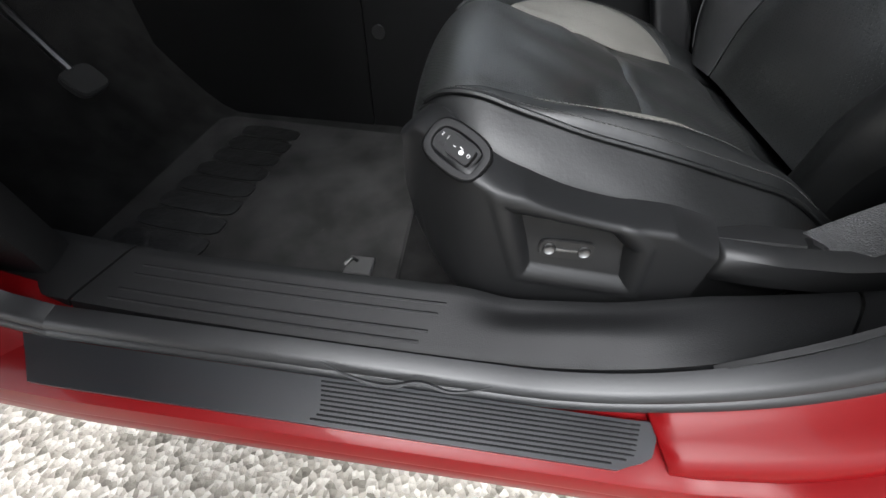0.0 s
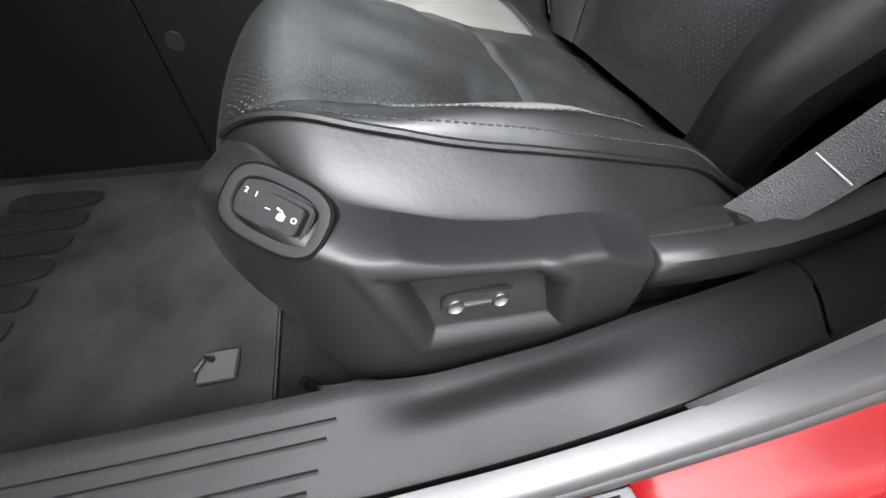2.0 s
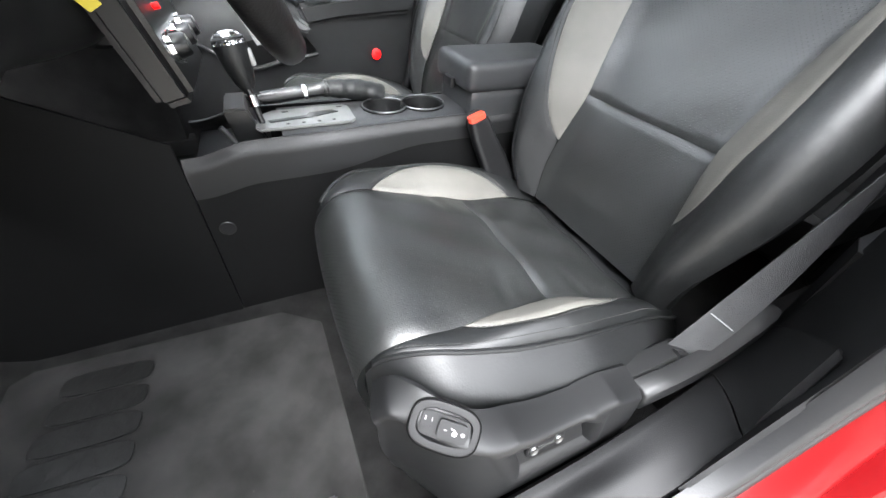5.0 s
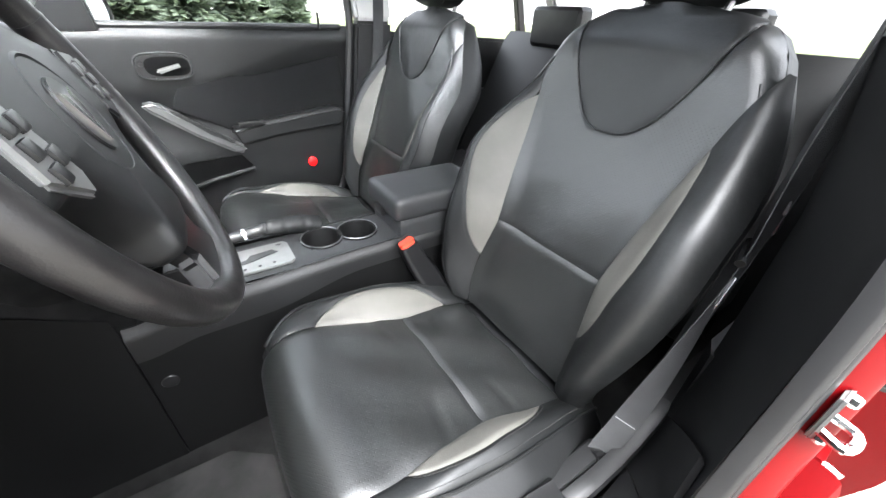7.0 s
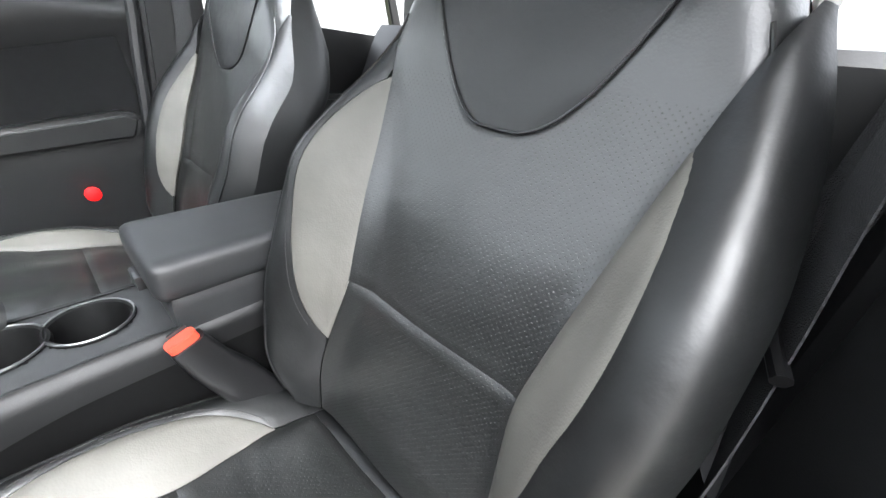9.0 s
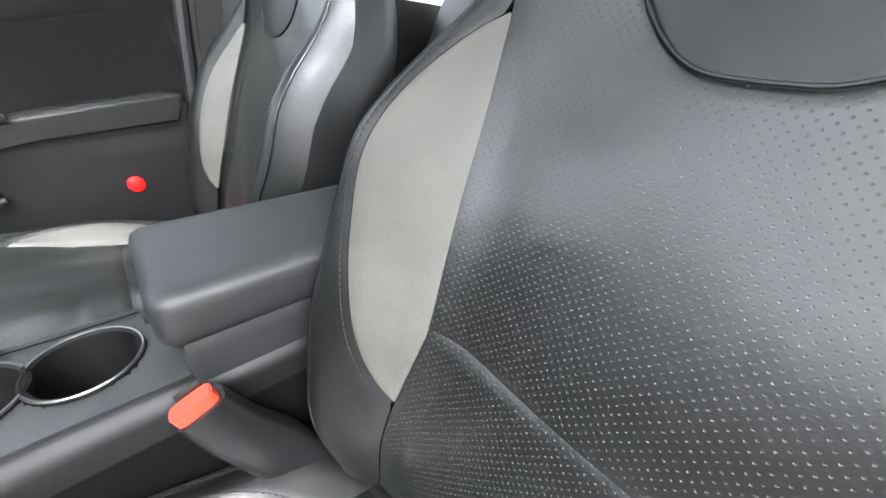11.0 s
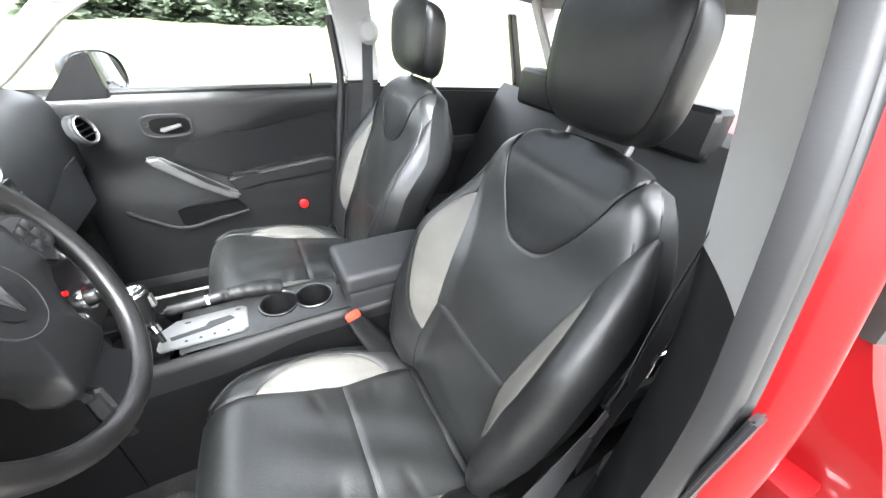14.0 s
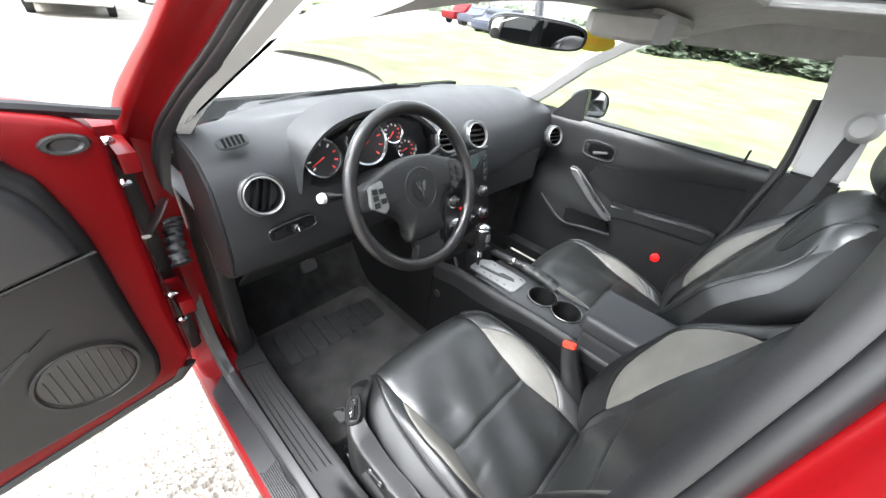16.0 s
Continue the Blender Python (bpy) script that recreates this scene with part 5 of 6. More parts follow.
# instrument cluster under its hood
part("cluster_panel", prism([(-.555, .87), (-.515, .845), (-.19, .86), (-.150, .90), (-.185, .985), (-.27, 1.02), (-.39, 1.02), (-.505, .975)], -.33, -.272, 0, .012, 3), gauge_black, dash, "black instrument cluster")
hood = smooth_path([(-.262, -.572, .87), (-.255, -.555, .955), (-.262, -.475, 1.015), (-.27, -.350, 1.036), (-.27, -.235, 1.015), (-.262, -.150, .955), (-.262, -.132, .895)], 40)
part("cluster_hood", loft([[p + Vector((a, 0, b)) for a, b in ((-.09, -.012), (-.09, .012), (-.01, .012), (.006, .004), (.004, -.008), (-.01, -.012))] for p in hood]), soft_plastic, dash, "black cluster hood", 50)


def gauge(at, r, needle):
    m = facing(at, (.96, -.12, .25))
    g = part("gauge", lathe([(0, .002), (r * .9, .002), (r * .9, .0)], 36, m), gauge_black, dash, "round gauge with red figures")
    part("gauge_ring", lathe([(r * .90, .001), (r * .92, .007), (r, .008), (r * 1.05, .001)], 40, m), chrome, g, "chrome gauge ring")
    for k in range(9):
        a = radians(225 - 270 * k / 8)
        part("gauge_tick", prism([(r * .62, -.0016), (r * .80, -.0016), (r * .80, .0016), (r * .62, .0016)], .0022, .0030, 2, 0), gauge_red if k > 5 else white_ink, g, smooth=0, move=m @ pose(0, 0, 0, 0, 0, math.degrees(a)))
    part("needle", prism([(-r * .1, -.0014), (r * .72, -.0006), (r * .72, .0006), (-r * .1, .0014)], .0045, .0055, 2, 0), gauge_red, g, "red needle", smooth=0, move=m @ pose(0, 0, 0, 0, 0, needle))


gauge((-.268, -.508, .938), .046, 212)
gauge((-.268, -.385, .956), .056, 220)
gauge((-.268, -.302, .972), .028, 230)
gauge((-.268, -.252, .918), .030, 200)

# centre stack
section()
STK = facing((-.272, .006, .968), (.97, 0, .24)) @ Matrix.Scale(1.1, 4)
st = part("control_panel", prism([(-.115, -.155), (.115, -.155), (.125, .10), (.125, .125), (-.125, .125), (-.125, .10)], -.05, .0, 2, .012, 3), smooth_plastic, dash, "black control stack with radio and dials", move=STK)
part("radio_face", rbox((-.095, .00, 0), (.095, .105, .006), .004), gauge_black, st, "black radio face", move=STK)
part("display", rbox((-.06, .06, .006), (.06, .095, .0075), .001), simple("display", (.02, .03, .03), .15), st, move=STK)
for k in range(4):
    for sx in (-.085, .085):
        part("radio_button", rbox((sx - .008, .012 + .022 * k, .006), (sx + .008, .026 + .022 * k, .010), .002), soft_plastic, st, move=STK)
for kx, ky in ((-.07, -.02), (.07, -.02), (-.07, -.095), (.0, -.095), (.07, -.095)):
    kn = part("dial", lathe([(0, .022), (.012, .022), (.0145, .018), (.016, .0)], 24, STK @ Matrix.Translation((kx, ky, 0))), smooth_plastic, st, "black dial")
    part("dial_ring", lathe([(.0165, .0), (.0165, .006), (.0205, .006), (.0215, .0)], 24, STK @ Matrix.Translation((kx, ky, 0))), chrome, kn, "chrome dial ring")
    part("dial_mark", rbox((-.001, .004, .022), (.001, .011, .0228), 0), white_ink, kn, smooth=0, move=STK @ Matrix.Translation((kx, ky, 0)))
part("warning_light", lathe([(0, .008), (.004, .008), (.004, 0)], 12, STK @ Matrix.Translation((-.035, -.052, 0))), lamp_red, st, "small lit red lamp")
section(at=(-.13, -.10, .145))
tag = thing("key_tag", "yellow paper key tag hanging at the column", "tag", (-.17, -.22, .80))
part("tag", prism([(-.180, .808), (-.160, .782), (-.146, .790), (-.166, .818)], -.094, -.092, 1, .0006), yellow, tag)

# ================================================================ steering wheel
section()
wheel = thing("steering_wheel", "black leather three-spoke steering wheel with worn rim", "steering wheel", (-.17, -.32, 1.09))
WM = facing((-.178, -.326, 1.098), (.92, 0, .39)) @ Matrix.Scale(1.06, 4)
R = .183
rim = [WM @ Vector((R * math.cos(2 * math.pi * k / 72), R * math.sin(2 * math.pi * k / 72), 0)) for k in range(72)]
part("rim", tube(rim, .0160, 16, closed=True), simple("worn_wheel_leather", (.0075, .007, .007), .34, amount=.4, scale=16, layers=(("noise", 30, .25, .003), ("voronoi", 500, .1, .001)), rough_vary=.1), wheel, "worn black leather rim", 60)
for a in (22, 158):
    g = [WM @ Vector((R * math.cos(radians(a + d)), R * math.sin(radians(a + d)), 0)) for d in (-.6, .6)]
    part("rim_seam", tube(g, .0166, 16), smooth_plastic, wheel)
hub_line = [Vector((x, y, 0)) for x, y in ((-.168, .030), (-.115, .052), (-.055, .072), (0, .077), (.055, .072), (.115, .052), (.168, .030), (.172, -.012), (.125, -.022), (.082, -.045), (.056, -.085), (.050, -.120), (-.050, -.120), (-.056, -.085), (-.082, -.045), (-.125, -.022), (-.172, -.012))]
hub_path = smooth_path(hub_line + hub_line[:1], 90)[:-1]
part("hub", loft([[WM @ Vector((p.x * k, p.y * k, z)) for p in hub_path] for k, z in ((.90, -.040), (1.0, -.022), (1.0, -.004), (.97, .003), (.90, .007), (.70, .0105), (.40, .012), (.05, .0125))]), grain_plastic, wheel, "black airbag cover with side spokes", 60)
part("airbag_ring", lathe([(.046, .0105), (.0485, .0125), (.051, .0105)], 40, WM), soft_plastic, wheel)
em = part("emblem_disc", prism(oval(0, 0, .027, .031, 32), .010, .0145, 2, .001), gauge_black, wheel, "round black badge", move=WM)
part("emblem_mark", merged(prism([(-.017, .020), (-.004, .016), (-.001, -.024)], .0142, .0162, 2, 0), prism([(.017, .020), (.004, .016), (.001, -.024)], .0142, .0162, 2, 0)), chrome, em, "plain chrome dart", smooth=0, move=WM)
for sg in (1, -1):
    pad = part("control_pad", prism([(sg * .104, .044), (sg * .142, .036), (sg * .150, -.006), (sg * .112, -.030), (sg * .098, -.016)], .004, .0125, 2, .003), silver if sg < 0 else smooth_plastic, wheel, "silver control pad" if sg < 0 else "black control pad", move=WM)
    for bx, by in ((.112, .022), (.112, .000), (.131, .024), (.131, .010), (.131, -.006)):
        part("button", rbox((sg * bx - .007, by - .006, .0115), (sg * bx + .007, by + .006, .0155), .002), smooth_plastic, pad, move=WM)
part("lower_spoke", prism([(-.050, -.112), (.050, -.112), (.040, -.135), (.060, -.172), (-.060, -.172), (-.040, -.135)], -.022, .002, 2, .006), smooth_plastic, wheel, "lower spoke", move=WM)
part("column_shroud", loft([[WM @ Vector((.06 * a * s, .055 * b * s, z)) for a, b in oval(0, 0, 1, 1, 20, 3)] for s, z in ((1, -.05), (1.05, -.12), (1.05, -.22))]), grain_plastic, wheel, "black column shroud")
part("stalk", tube(smooth_path([WM @ Vector(p) for p in ((-.06, .0, -.085), (-.14, .02, -.08), (-.20, .03, -.07))], 12), .007, 10, taper=lambda t: .006 + .006 * smoothstep(.7, .9, t)), smooth_plastic, wheel, "indicator stalk")
part("stalk_tip", lathe([(0, .012), (.011, .010), (.013, .0), (.0, -.004)], 18, facing(WM @ Vector((-.205, .031, -.07)), WM.to_3x3() @ Vector((-1, .1, .3)))), grey_trim, wheel, "grey stalk end")
part("stalk", tube(smooth_path([WM @ Vector(p) for p in ((.06, .02, -.085), (.13, .06, -.08), (.17, .08, -.07))], 12), .006, 10), smooth_plastic, wheel, "wiper stalk")

section(at=(-.33, .05, .06))
pedals = thing("brake_pedal", "black rubber brake pedal", "pedal", (-.45, -.42, .45))
part("pad", prism(oval(0, 0, .035, .025, 20, 4), -.008, .008, 2, .004), tyre_black, pedals, move=facing((-.43, -.41, .46), (.8, 0, .6)))
part("arm", tube([(-.44, -.41, .47), (-.50, -.41, .60)], .008, 8), dark_metal, pedals)

# ================================================================ passenger door, closed
PY = .645
section(1.2, 1, 1.3, (.03, .085, -.0496))
pdoor = thing("passenger_door", "black trimmed passenger door, closed, with silver grab handle", "car door", (0, .66, .6))


def pd_skin():
    def f(u, v):
        x = -.47 + .85 * u
        z = .33 + .585 * v
        y = PY + .02
        y -= .022 * smoothstep(.775, .86, z + .10 * smoothstep(.35, -.15, x) - .03) 
        y -= .018 * smoothstep(.70, .60, z - .12 * smoothstep(.0, -.25, x) * 0)
        y += .03 * smoothstep(.885, .915, z)
        return Vector((x, y, z))
    return grid(f, 50, 50, .02)


part("trim_panel", pd_skin(), grain_plastic, pdoor, "grained black door trim", 50)
part("insert_panel", prism([(-.10, .81), (.08, .80), (.33, .845), (.345, .70), (.10, .665), (.0, .66), (-.14, .73)], PY - .0, PY + .008, 1, .003), door_cloth, pdoor, "black cloth insert")
part("arm_rest", prism([(-.02, .675), (.10, .690), (.30, .712), (.33, .70), (.31, .655), (.10, .640), (.0, .625)], PY - .040, PY + .01, 1, .010, 3), grain_plastic, pdoor, "black arm rest")
part("window_switch", rbox((.005, PY - .046, .680), (.075, PY - .036, .692), .003), smooth_plastic, pdoor)
grab = [(-.205, .752), (-.170, .756), (-.06, .676), (.012, .628), (.010, .612), (-.015, .612), (-.10, .664), (-.195, .736)]
part("grab_handle", prism(grab, PY - .050, PY - .022, 1, .008, 3), satin_silver, pdoor, "silver diagonal grab handle")
part("handle_inlay", prism([(-.150, .735), (-.128, .728), (-.012, .645), (-.022, .640), (-.072, .668)], PY - .0525, PY - .046, 1, .003), smooth_plastic, pdoor, "black inlay of the grab handle")
# The pocket's shade is a thin black plate on the trim.
part("map_pocket", prism([(-.175, .588), (-.15, .596), (-.005, .600), (.018, .570), (.010, .556), (-.16, .535), (-.172, .545)], PY - .018, PY - .012, 1, .001), hollow_shade, pdoor, "map pocket, its shade a flat black plate")
part("pocket_lip", tube(smooth_path([(-.30, PY - .010, .60), (-.18, PY - .022, .535), (-.08, PY - .022, .545), (.022, PY - .022, .560)], 20), .006, 8), grain_plastic, pdoor)
bz = part("handle_bezel", prism(oval(-.125, .826, .060, .028, 28, 3.4), PY - .012, PY + .0, 1, .004), smooth_plastic, pdoor, "recessed black handle bezel")
# Raised black plate drawn as the shade inside the handle bowl.
part("handle_bowl", prism(oval(-.118, .826, .048, .021, 28, 3), PY - .0135, PY - .0115, 1, .0005), hollow_shade, bz)
part("handle_rim", tube([(-.125 + .060 * a, PY - .0125, .826 + .028 * b) for a, b in oval(0, 0, 1, 1, 32, 3.4)], .0022, 6, closed=True), soft_plastic, bz, "raised grey rim")
part("lever", prism([(-.146, .820), (-.090, .833), (-.086, .826), (-.141, .810)], PY - .026, PY - .016, 1, .004), silver, bz, "chrome door lever")
part("lock_knob", lathe([(0, .004), (.005, .004), (.006, 0)], 12, facing((-.172, PY - .013, .832), (0, -1, 0))), smooth_plastic, bz)
part("door_lamp", lathe([(0, .006), (.010, .005), (.0145, .002), (.0145, -.004)], 24, facing((.200, PY - .018, .552), (0, -1, 0))), lamp_red, pdoor, "lit red round door lamp")
part("lock_pin", tube([(.285, PY + .012, .905), (.285, PY + .012, .945)], .0035, 8), smooth_plastic, pdoor)
part("belt_seal", tube([(-.33, PY + .02, .905), (.35, PY + .02, .912)], .008, 8), rubber, pdoor, "black window seal")
part("window_pane", prism([(-.33, .90), (.335, .905), (.36, 1.13), (.30, 1.16), (.15, 1.16), (-.06, 1.135), (-.25, 1.06), (-.33, .98)], PY + .045, PY + .049, 1, 0), glass, pdoor, "clear side glass", smooth=0).visible_shadow = False
sail = part("sail_panel", prism([(-.36, .89), (-.225, .895), (-.235, .995), (-.27, .985)], PY - .0, PY + .04, 1, .004), smooth_plastic, pdoor, "black mirror sail panel")
section(1.2, 1, 1.3, (.085, .085, -.0496))
pmir = thing("door_mirror", "black passenger door mirror reflecting grass", "mirror", (-.275, .85, 1.1))
section()
PMM = facing((-.275, .850, 1.165), (.72, -.68, .10))
part("housing", loft([[PMM @ Vector((.090 * c * s, .072 * b * s, h)) for c, b in oval(0, 0, 1, 1, 32, 2.6)] for s, h in ((.35, -.095), (.70, -.082), (.92, -.05), (1.0, -.015), (1.0, .004), (.97, .007), (.93, .004), (.92, -.004))]), smooth_plastic, pmir, "black mirror shell", 60)
part("mirror_face", prism([(.083 * c, .066 * b) for c, b in oval(0, 0, 1, 1, 32, 2.6)], -.004, -.001, 2, 0), mirror_glass, pmir, "mirror glass", smooth=0, move=PMM)
part("foot", tube([(-.315, .735, 1.125), (-.31, .79, 1.12), (-.30, .83, 1.13)], .024, 12), smooth_plastic, pmir)

section(1.2, 1, 1.3, (.03, .085, -.0496))
# ---- far side pillars, rear door and sill
farside = thing("far_side_trim", "black and grey trim along the far side of the cabin", "trim", (.5, .65, .6), kind="structure")
part("lower_pillar", prism([(.345, .33), (.47, .33), (.50, .93), (.385, .93), (.355, .70), (.33, .50)], .60, .66, 1, .008), grain_plastic, farside, "black lower pillar cover")
part("upper_pillar", prism([(.385, .93), (.50, .93), (.46, 1.21), (.33, 1.21), (.365, 1.08)], .595, .66, 1, .008), grey_trim, farside, "light grey upper pillar cover")
part("door_gasket", tube(smooth_path([(.18, .628, .36), (.29, .628, .45), (.325, .628, .60), (.355, .63, .80), (.372, .63, .93), (.355, .63, 1.09)], 30), .012, 8), rubber, farside)
part("sill_cover", rbox((-.50, .585, .33), (.50, .655, .372), .010), grain_plastic, farside)
part("rear_door_trim", prism([(.50, .33), (1.35, .33), (1.40, .60), (1.35, .875), (.50, .905)], .645, .69, 1, .01), grain_plastic, farside, "black rear door trim")
part("rear_arm_rest", prism([(.55, .73), (1.0, .73), (1.2, .78), (1.2, .74), (1.0, .68), (.55, .68)], .60, .65, 1, .012), soft_plastic, farside)
part("rear_post", prism([(1.10, .87), (1.14, .87), (1.05, 1.12), (1.02, 1.12)], .65, .68, 1, .004), smooth_plastic, farside)
part("c_pillar", prism([(1.28, .86), (1.60, .80), (1.60, 1.18), (1.05, 1.20), (1.10, 1.12)], .56, .62, 1, .01), grey_trim, farside, "grey rear pillar cover")
part("front_pillar", loft([[Vector((x, y + b, z + a)) for a, b in ((-.03, .0), (.0, -.025), (.03, -.01), (.03, .04), (-.03, .04))] for x, y, z in ((-.50, .62, .905), (-.40, .62, .965), (-.25, .60, 1.085), (-.10, .585, 1.175), (.02, .575, 1.205))]), grey_trim, farside, "light grey windscreen pillar")
part("roof_side", loft([[Vector((x, y + b, z + a)) for a, b in ((-.02, .02), (.0, -.02), (.05, -.06), (.06, .03))] for x, y, z in ((.0, .595, 1.178), (.15, .600, 1.182), (.30, .600, 1.185), (.50, .60, 1.20), (.9, .595, 1.19), (1.2, .585, 1.16))]), headliner, farside)
pbelt = thing("seat_belt", "dark grey passenger seat belt on the far pillar", "seat belt", (.42, .6, .9))
part("webbing", strap([(.335, .598, .42), (.39, .597, .60), (.445, .595, .85), (.458, .592, 1.03)], .034, (1, 0, -.15)), webbing, pbelt)
part("belt_guide", lathe([(0, .03), (.022, .026), (.032, .01), (.034, 0), (0, -.004)], 20, facing((.462, .596, 1.055), (-.2, -1, .1))), grey_trim, pbelt, "light grey belt guide")
part("clip", rbox((.375, .575, .665), (.39, .588, .685), .003), smooth_plastic, pbelt)

# ================================================================ windscreen, roof, mirror, visor
section()
screen = thing("windscreen", "clear windscreen with a dark band at its foot", "windscreen", (-.4, 0, 1.1), kind="structure")


def ws(u, v):
    y = -.73 + 1.46 * u
    x = -.60 + .60 * v - .27 * (1 - (y / .73) ** 2) * (1 - .70 * v)
    return Vector((x, y * (1 - .07 * v), 1.160 + (.315 + .045 * (1 - (y / .73) ** 2)) * v))


part("pane", grid(ws, 24, 12, .004), glass, screen, "clear glass").visible_shadow = False
part("foot_band", grid(lambda u, v: ws(u, .0 + .03 * v) + Vector((.004, 0, .004)), 24, 2, .002), smooth_plastic, screen, "black edge band")
wip = thing("windscreen_wiper", "black windscreen wiper at the foot of the glass", "wiper", (-.6, 0, .98))
part("blade", tube([ws(.2 + .5 * k / 16, .01) + Vector((-.012, 0, .012)) for k in range(17)], .005, 6), smooth_plastic, wip)
part("wiper_arm", tube([ws(.48, -.01) + Vector((-.03, 0, .005)), ws(.62, .02) + Vector((-.012, 0, .018))], .006, 6), smooth_plastic, wip)
part("pivot_cap", lathe([(0, .014), (.012, .012), (.014, 0)], 14, Matrix.Translation(ws(.47, -.02) + Vector((-.03, 0, .0)))), smooth_plastic, wip)
section(1, 1, 1, (-.35, 0, .30))
hoodp = thing("bonnet", "red car bonnet ahead of the windscreen", "bonnet", (-1.2, 0, .8), kind="structure")
part("bonnet_skin", grid(lambda u, v: Vector((-1.70 + 1.0 * u, -.55 + 1.1 * v, .50 + .33 * u - .08 * (2 * v - 1) ** 2)), 16, 20, .02), red_paint, hoodp)

section()
stick = thing("windscreen_sticker", "yellow oval price sticker on the windscreen", "sticker", (-.10, .29, 1.44))
SM = facing((-.105, .290, 1.440), (.42, -.55, -.72), (0, .3, 1)) @ pose(0, 0, 0, 0, 0, 12)
part("paper", prism(oval(0, 0, .066, .038, 32), -.0008, .0008, 2, 0), yellow, stick, smooth=0, move=SM)
lettering("2006", .040, .0003, SM @ Matrix.Translation((0, 0, .0012)) @ Matrix.Diagonal((-1, 1, 1, 1)), orange_ink, stick)

roof = thing("headliner", "grey cloth headliner with sunroof opening", "headliner", (.4, 0, 1.3), kind="structure")


def roof_z(x, y):
    z = 1.592 - .055 * (y / .62) ** 2 - .075 * smoothstep(.30, -.04, x)
    return z - .05 * smoothstep(.9, 1.3, x)


HX0, HX1, HY0, HY1 = .25, .64, -.36, .36


def roof_piece(x0, x1, y0, y1, nu=20, nv=20):
    return grid(lambda u, v: Vector((x0 + (x1 - x0) * u, y0 + (y1 - y0) * v, roof_z(x0 + (x1 - x0) * u, y0 + (y1 - y0) * v))), nu, nv, .03, flip=True)


part("front_field", roof_piece(-.02, HX0, -.64, .60), headliner, roof)
part("rear_field", roof_piece(HX1, 1.35, -.60, .60), headliner, roof)
part("near_field", roof_piece(HX0, HX1, -.64, HY0, 20, 8), headliner, roof)
part("far_field", roof_piece(HX0, HX1, HY1, .60, 20, 14), headliner, roof)
rimp = [(x, y, roof_z(x, y) + .004) for x, y in ((HX0, HY0), (HX1, HY0), (HX1, HY1), (HX0, HY1))]
for k in range(4):
    a, b = Vector(rimp[k]), Vector(rimp[(k + 1) % 4])
    part("sunroof_rim", tube([a.lerp(b, q / 12) for q in range(13)], .014, 10), headliner, roof, "grey trimmed sunroof edge")
    part("sunroof_gasket", loft([[a.lerp(b, q / 12) + Vector((0, 0, h)) + (Vector(((HX0 + HX1) / 2, (HY0 + HY1) / 2, 0)) - Vector((a.lerp(b, q / 12).x, a.lerp(b, q / 12).y, 0))).normalized() * i for i, h in ((-.01, .01), (.03, .02), (.03, .05), (-.01, .05))] for q in range(13)]), gauge_black, roof, "black sunroof gasket")
part("sunroof_glass", grid(lambda u, v: Vector((HX0 + .01 + (HX1 - HX0 - .02) * u, HY0 + .01 + (HY1 - HY0 - .02) * v, 1.655)), 4, 6, .004), dark_glass, roof, "tinted sunroof glass").visible_shadow = False
visor = thing("sun_visor", "grey cloth passenger sun visor folded up", "sun visor", (.0, .3, 1.23))
part("flap", loft([[Vector((x, y, roof_z(x, y) - .010 + dz)) for x, dz in ((x0, 0), (x0, -.014), (x1, -.016), (x1, -.002))] for y, x0, x1 in ((.10, -.06, .09), (.12, -.07, .10), (.36, -.07, .115), (.42, -.06, .11))]), headliner, visor)
part("mirror_cover", rbox((-.02, .20, roof_z(.02, .25) - .034), (.05, .30, roof_z(.02, .25) - .026), .003), grey_trim, visor)
oc = thing("roof_console", "grey overhead console with map lamps", "roof console", (.05, -.1, 1.3))
part("housing", loft([[Vector((x, 0.0 + .08 * c * s, 1.495 - h * (1.0 if b < 0 else 0) + .02 * b)) for c, b in oval(0, 0, 1, 1, 20, 4)] for x, s, h in ((.02, .8, .005), (.04, 1, .010), (.13, 1, .014), (.16, .8, .010))]), headliner, oc)
rmir = thing("rear_view_mirror", "black rear-view mirror on the windscreen", "mirror", (-.13, 0, 1.45))
RM = facing((-.130, .005, 1.452), (.62, -.76, -.12), (0, .06, 1))
part("housing", prism(oval(0, 0, .125, .033, 32, 3.4), -.03, .0, 2, .010, 3), smooth_plastic, rmir, "black mirror shell", move=RM)
part("mirror_face", prism(oval(0, 0, .117, .027, 32, 3.4), .0, .0015, 2, 0), mirror_glass, rmir, "mirror glass", smooth=0, move=RM)
part("stem", tube([RM @ Vector((0, .01, -.03)), RM @ Vector((0, .05, -.09))], .012, 10), smooth_plastic, rmir)
part("switch", lathe([(0, .012), (.012, .010), (.014, 0)], 16, RM @ Matrix.Translation((-.105, -.015, -.004))), smooth_plastic, rmir)

# ================================================================ rear bench and rear end
section(1, 1.1, 1.15, (.05, 0, .10))
bench = thing("rear_bench", "black leather rear bench seat", "rear seat", (1.15, 0, .4))


def bench_back(u, v):
    y = -.50 + 1.1 * u
    h = .55 * v
    return Vector((1.00 + .42 * h + .02 * math.cos(8 * y), y, .42 + .80 * h - .02 * smoothstep(.9, 1, v)))


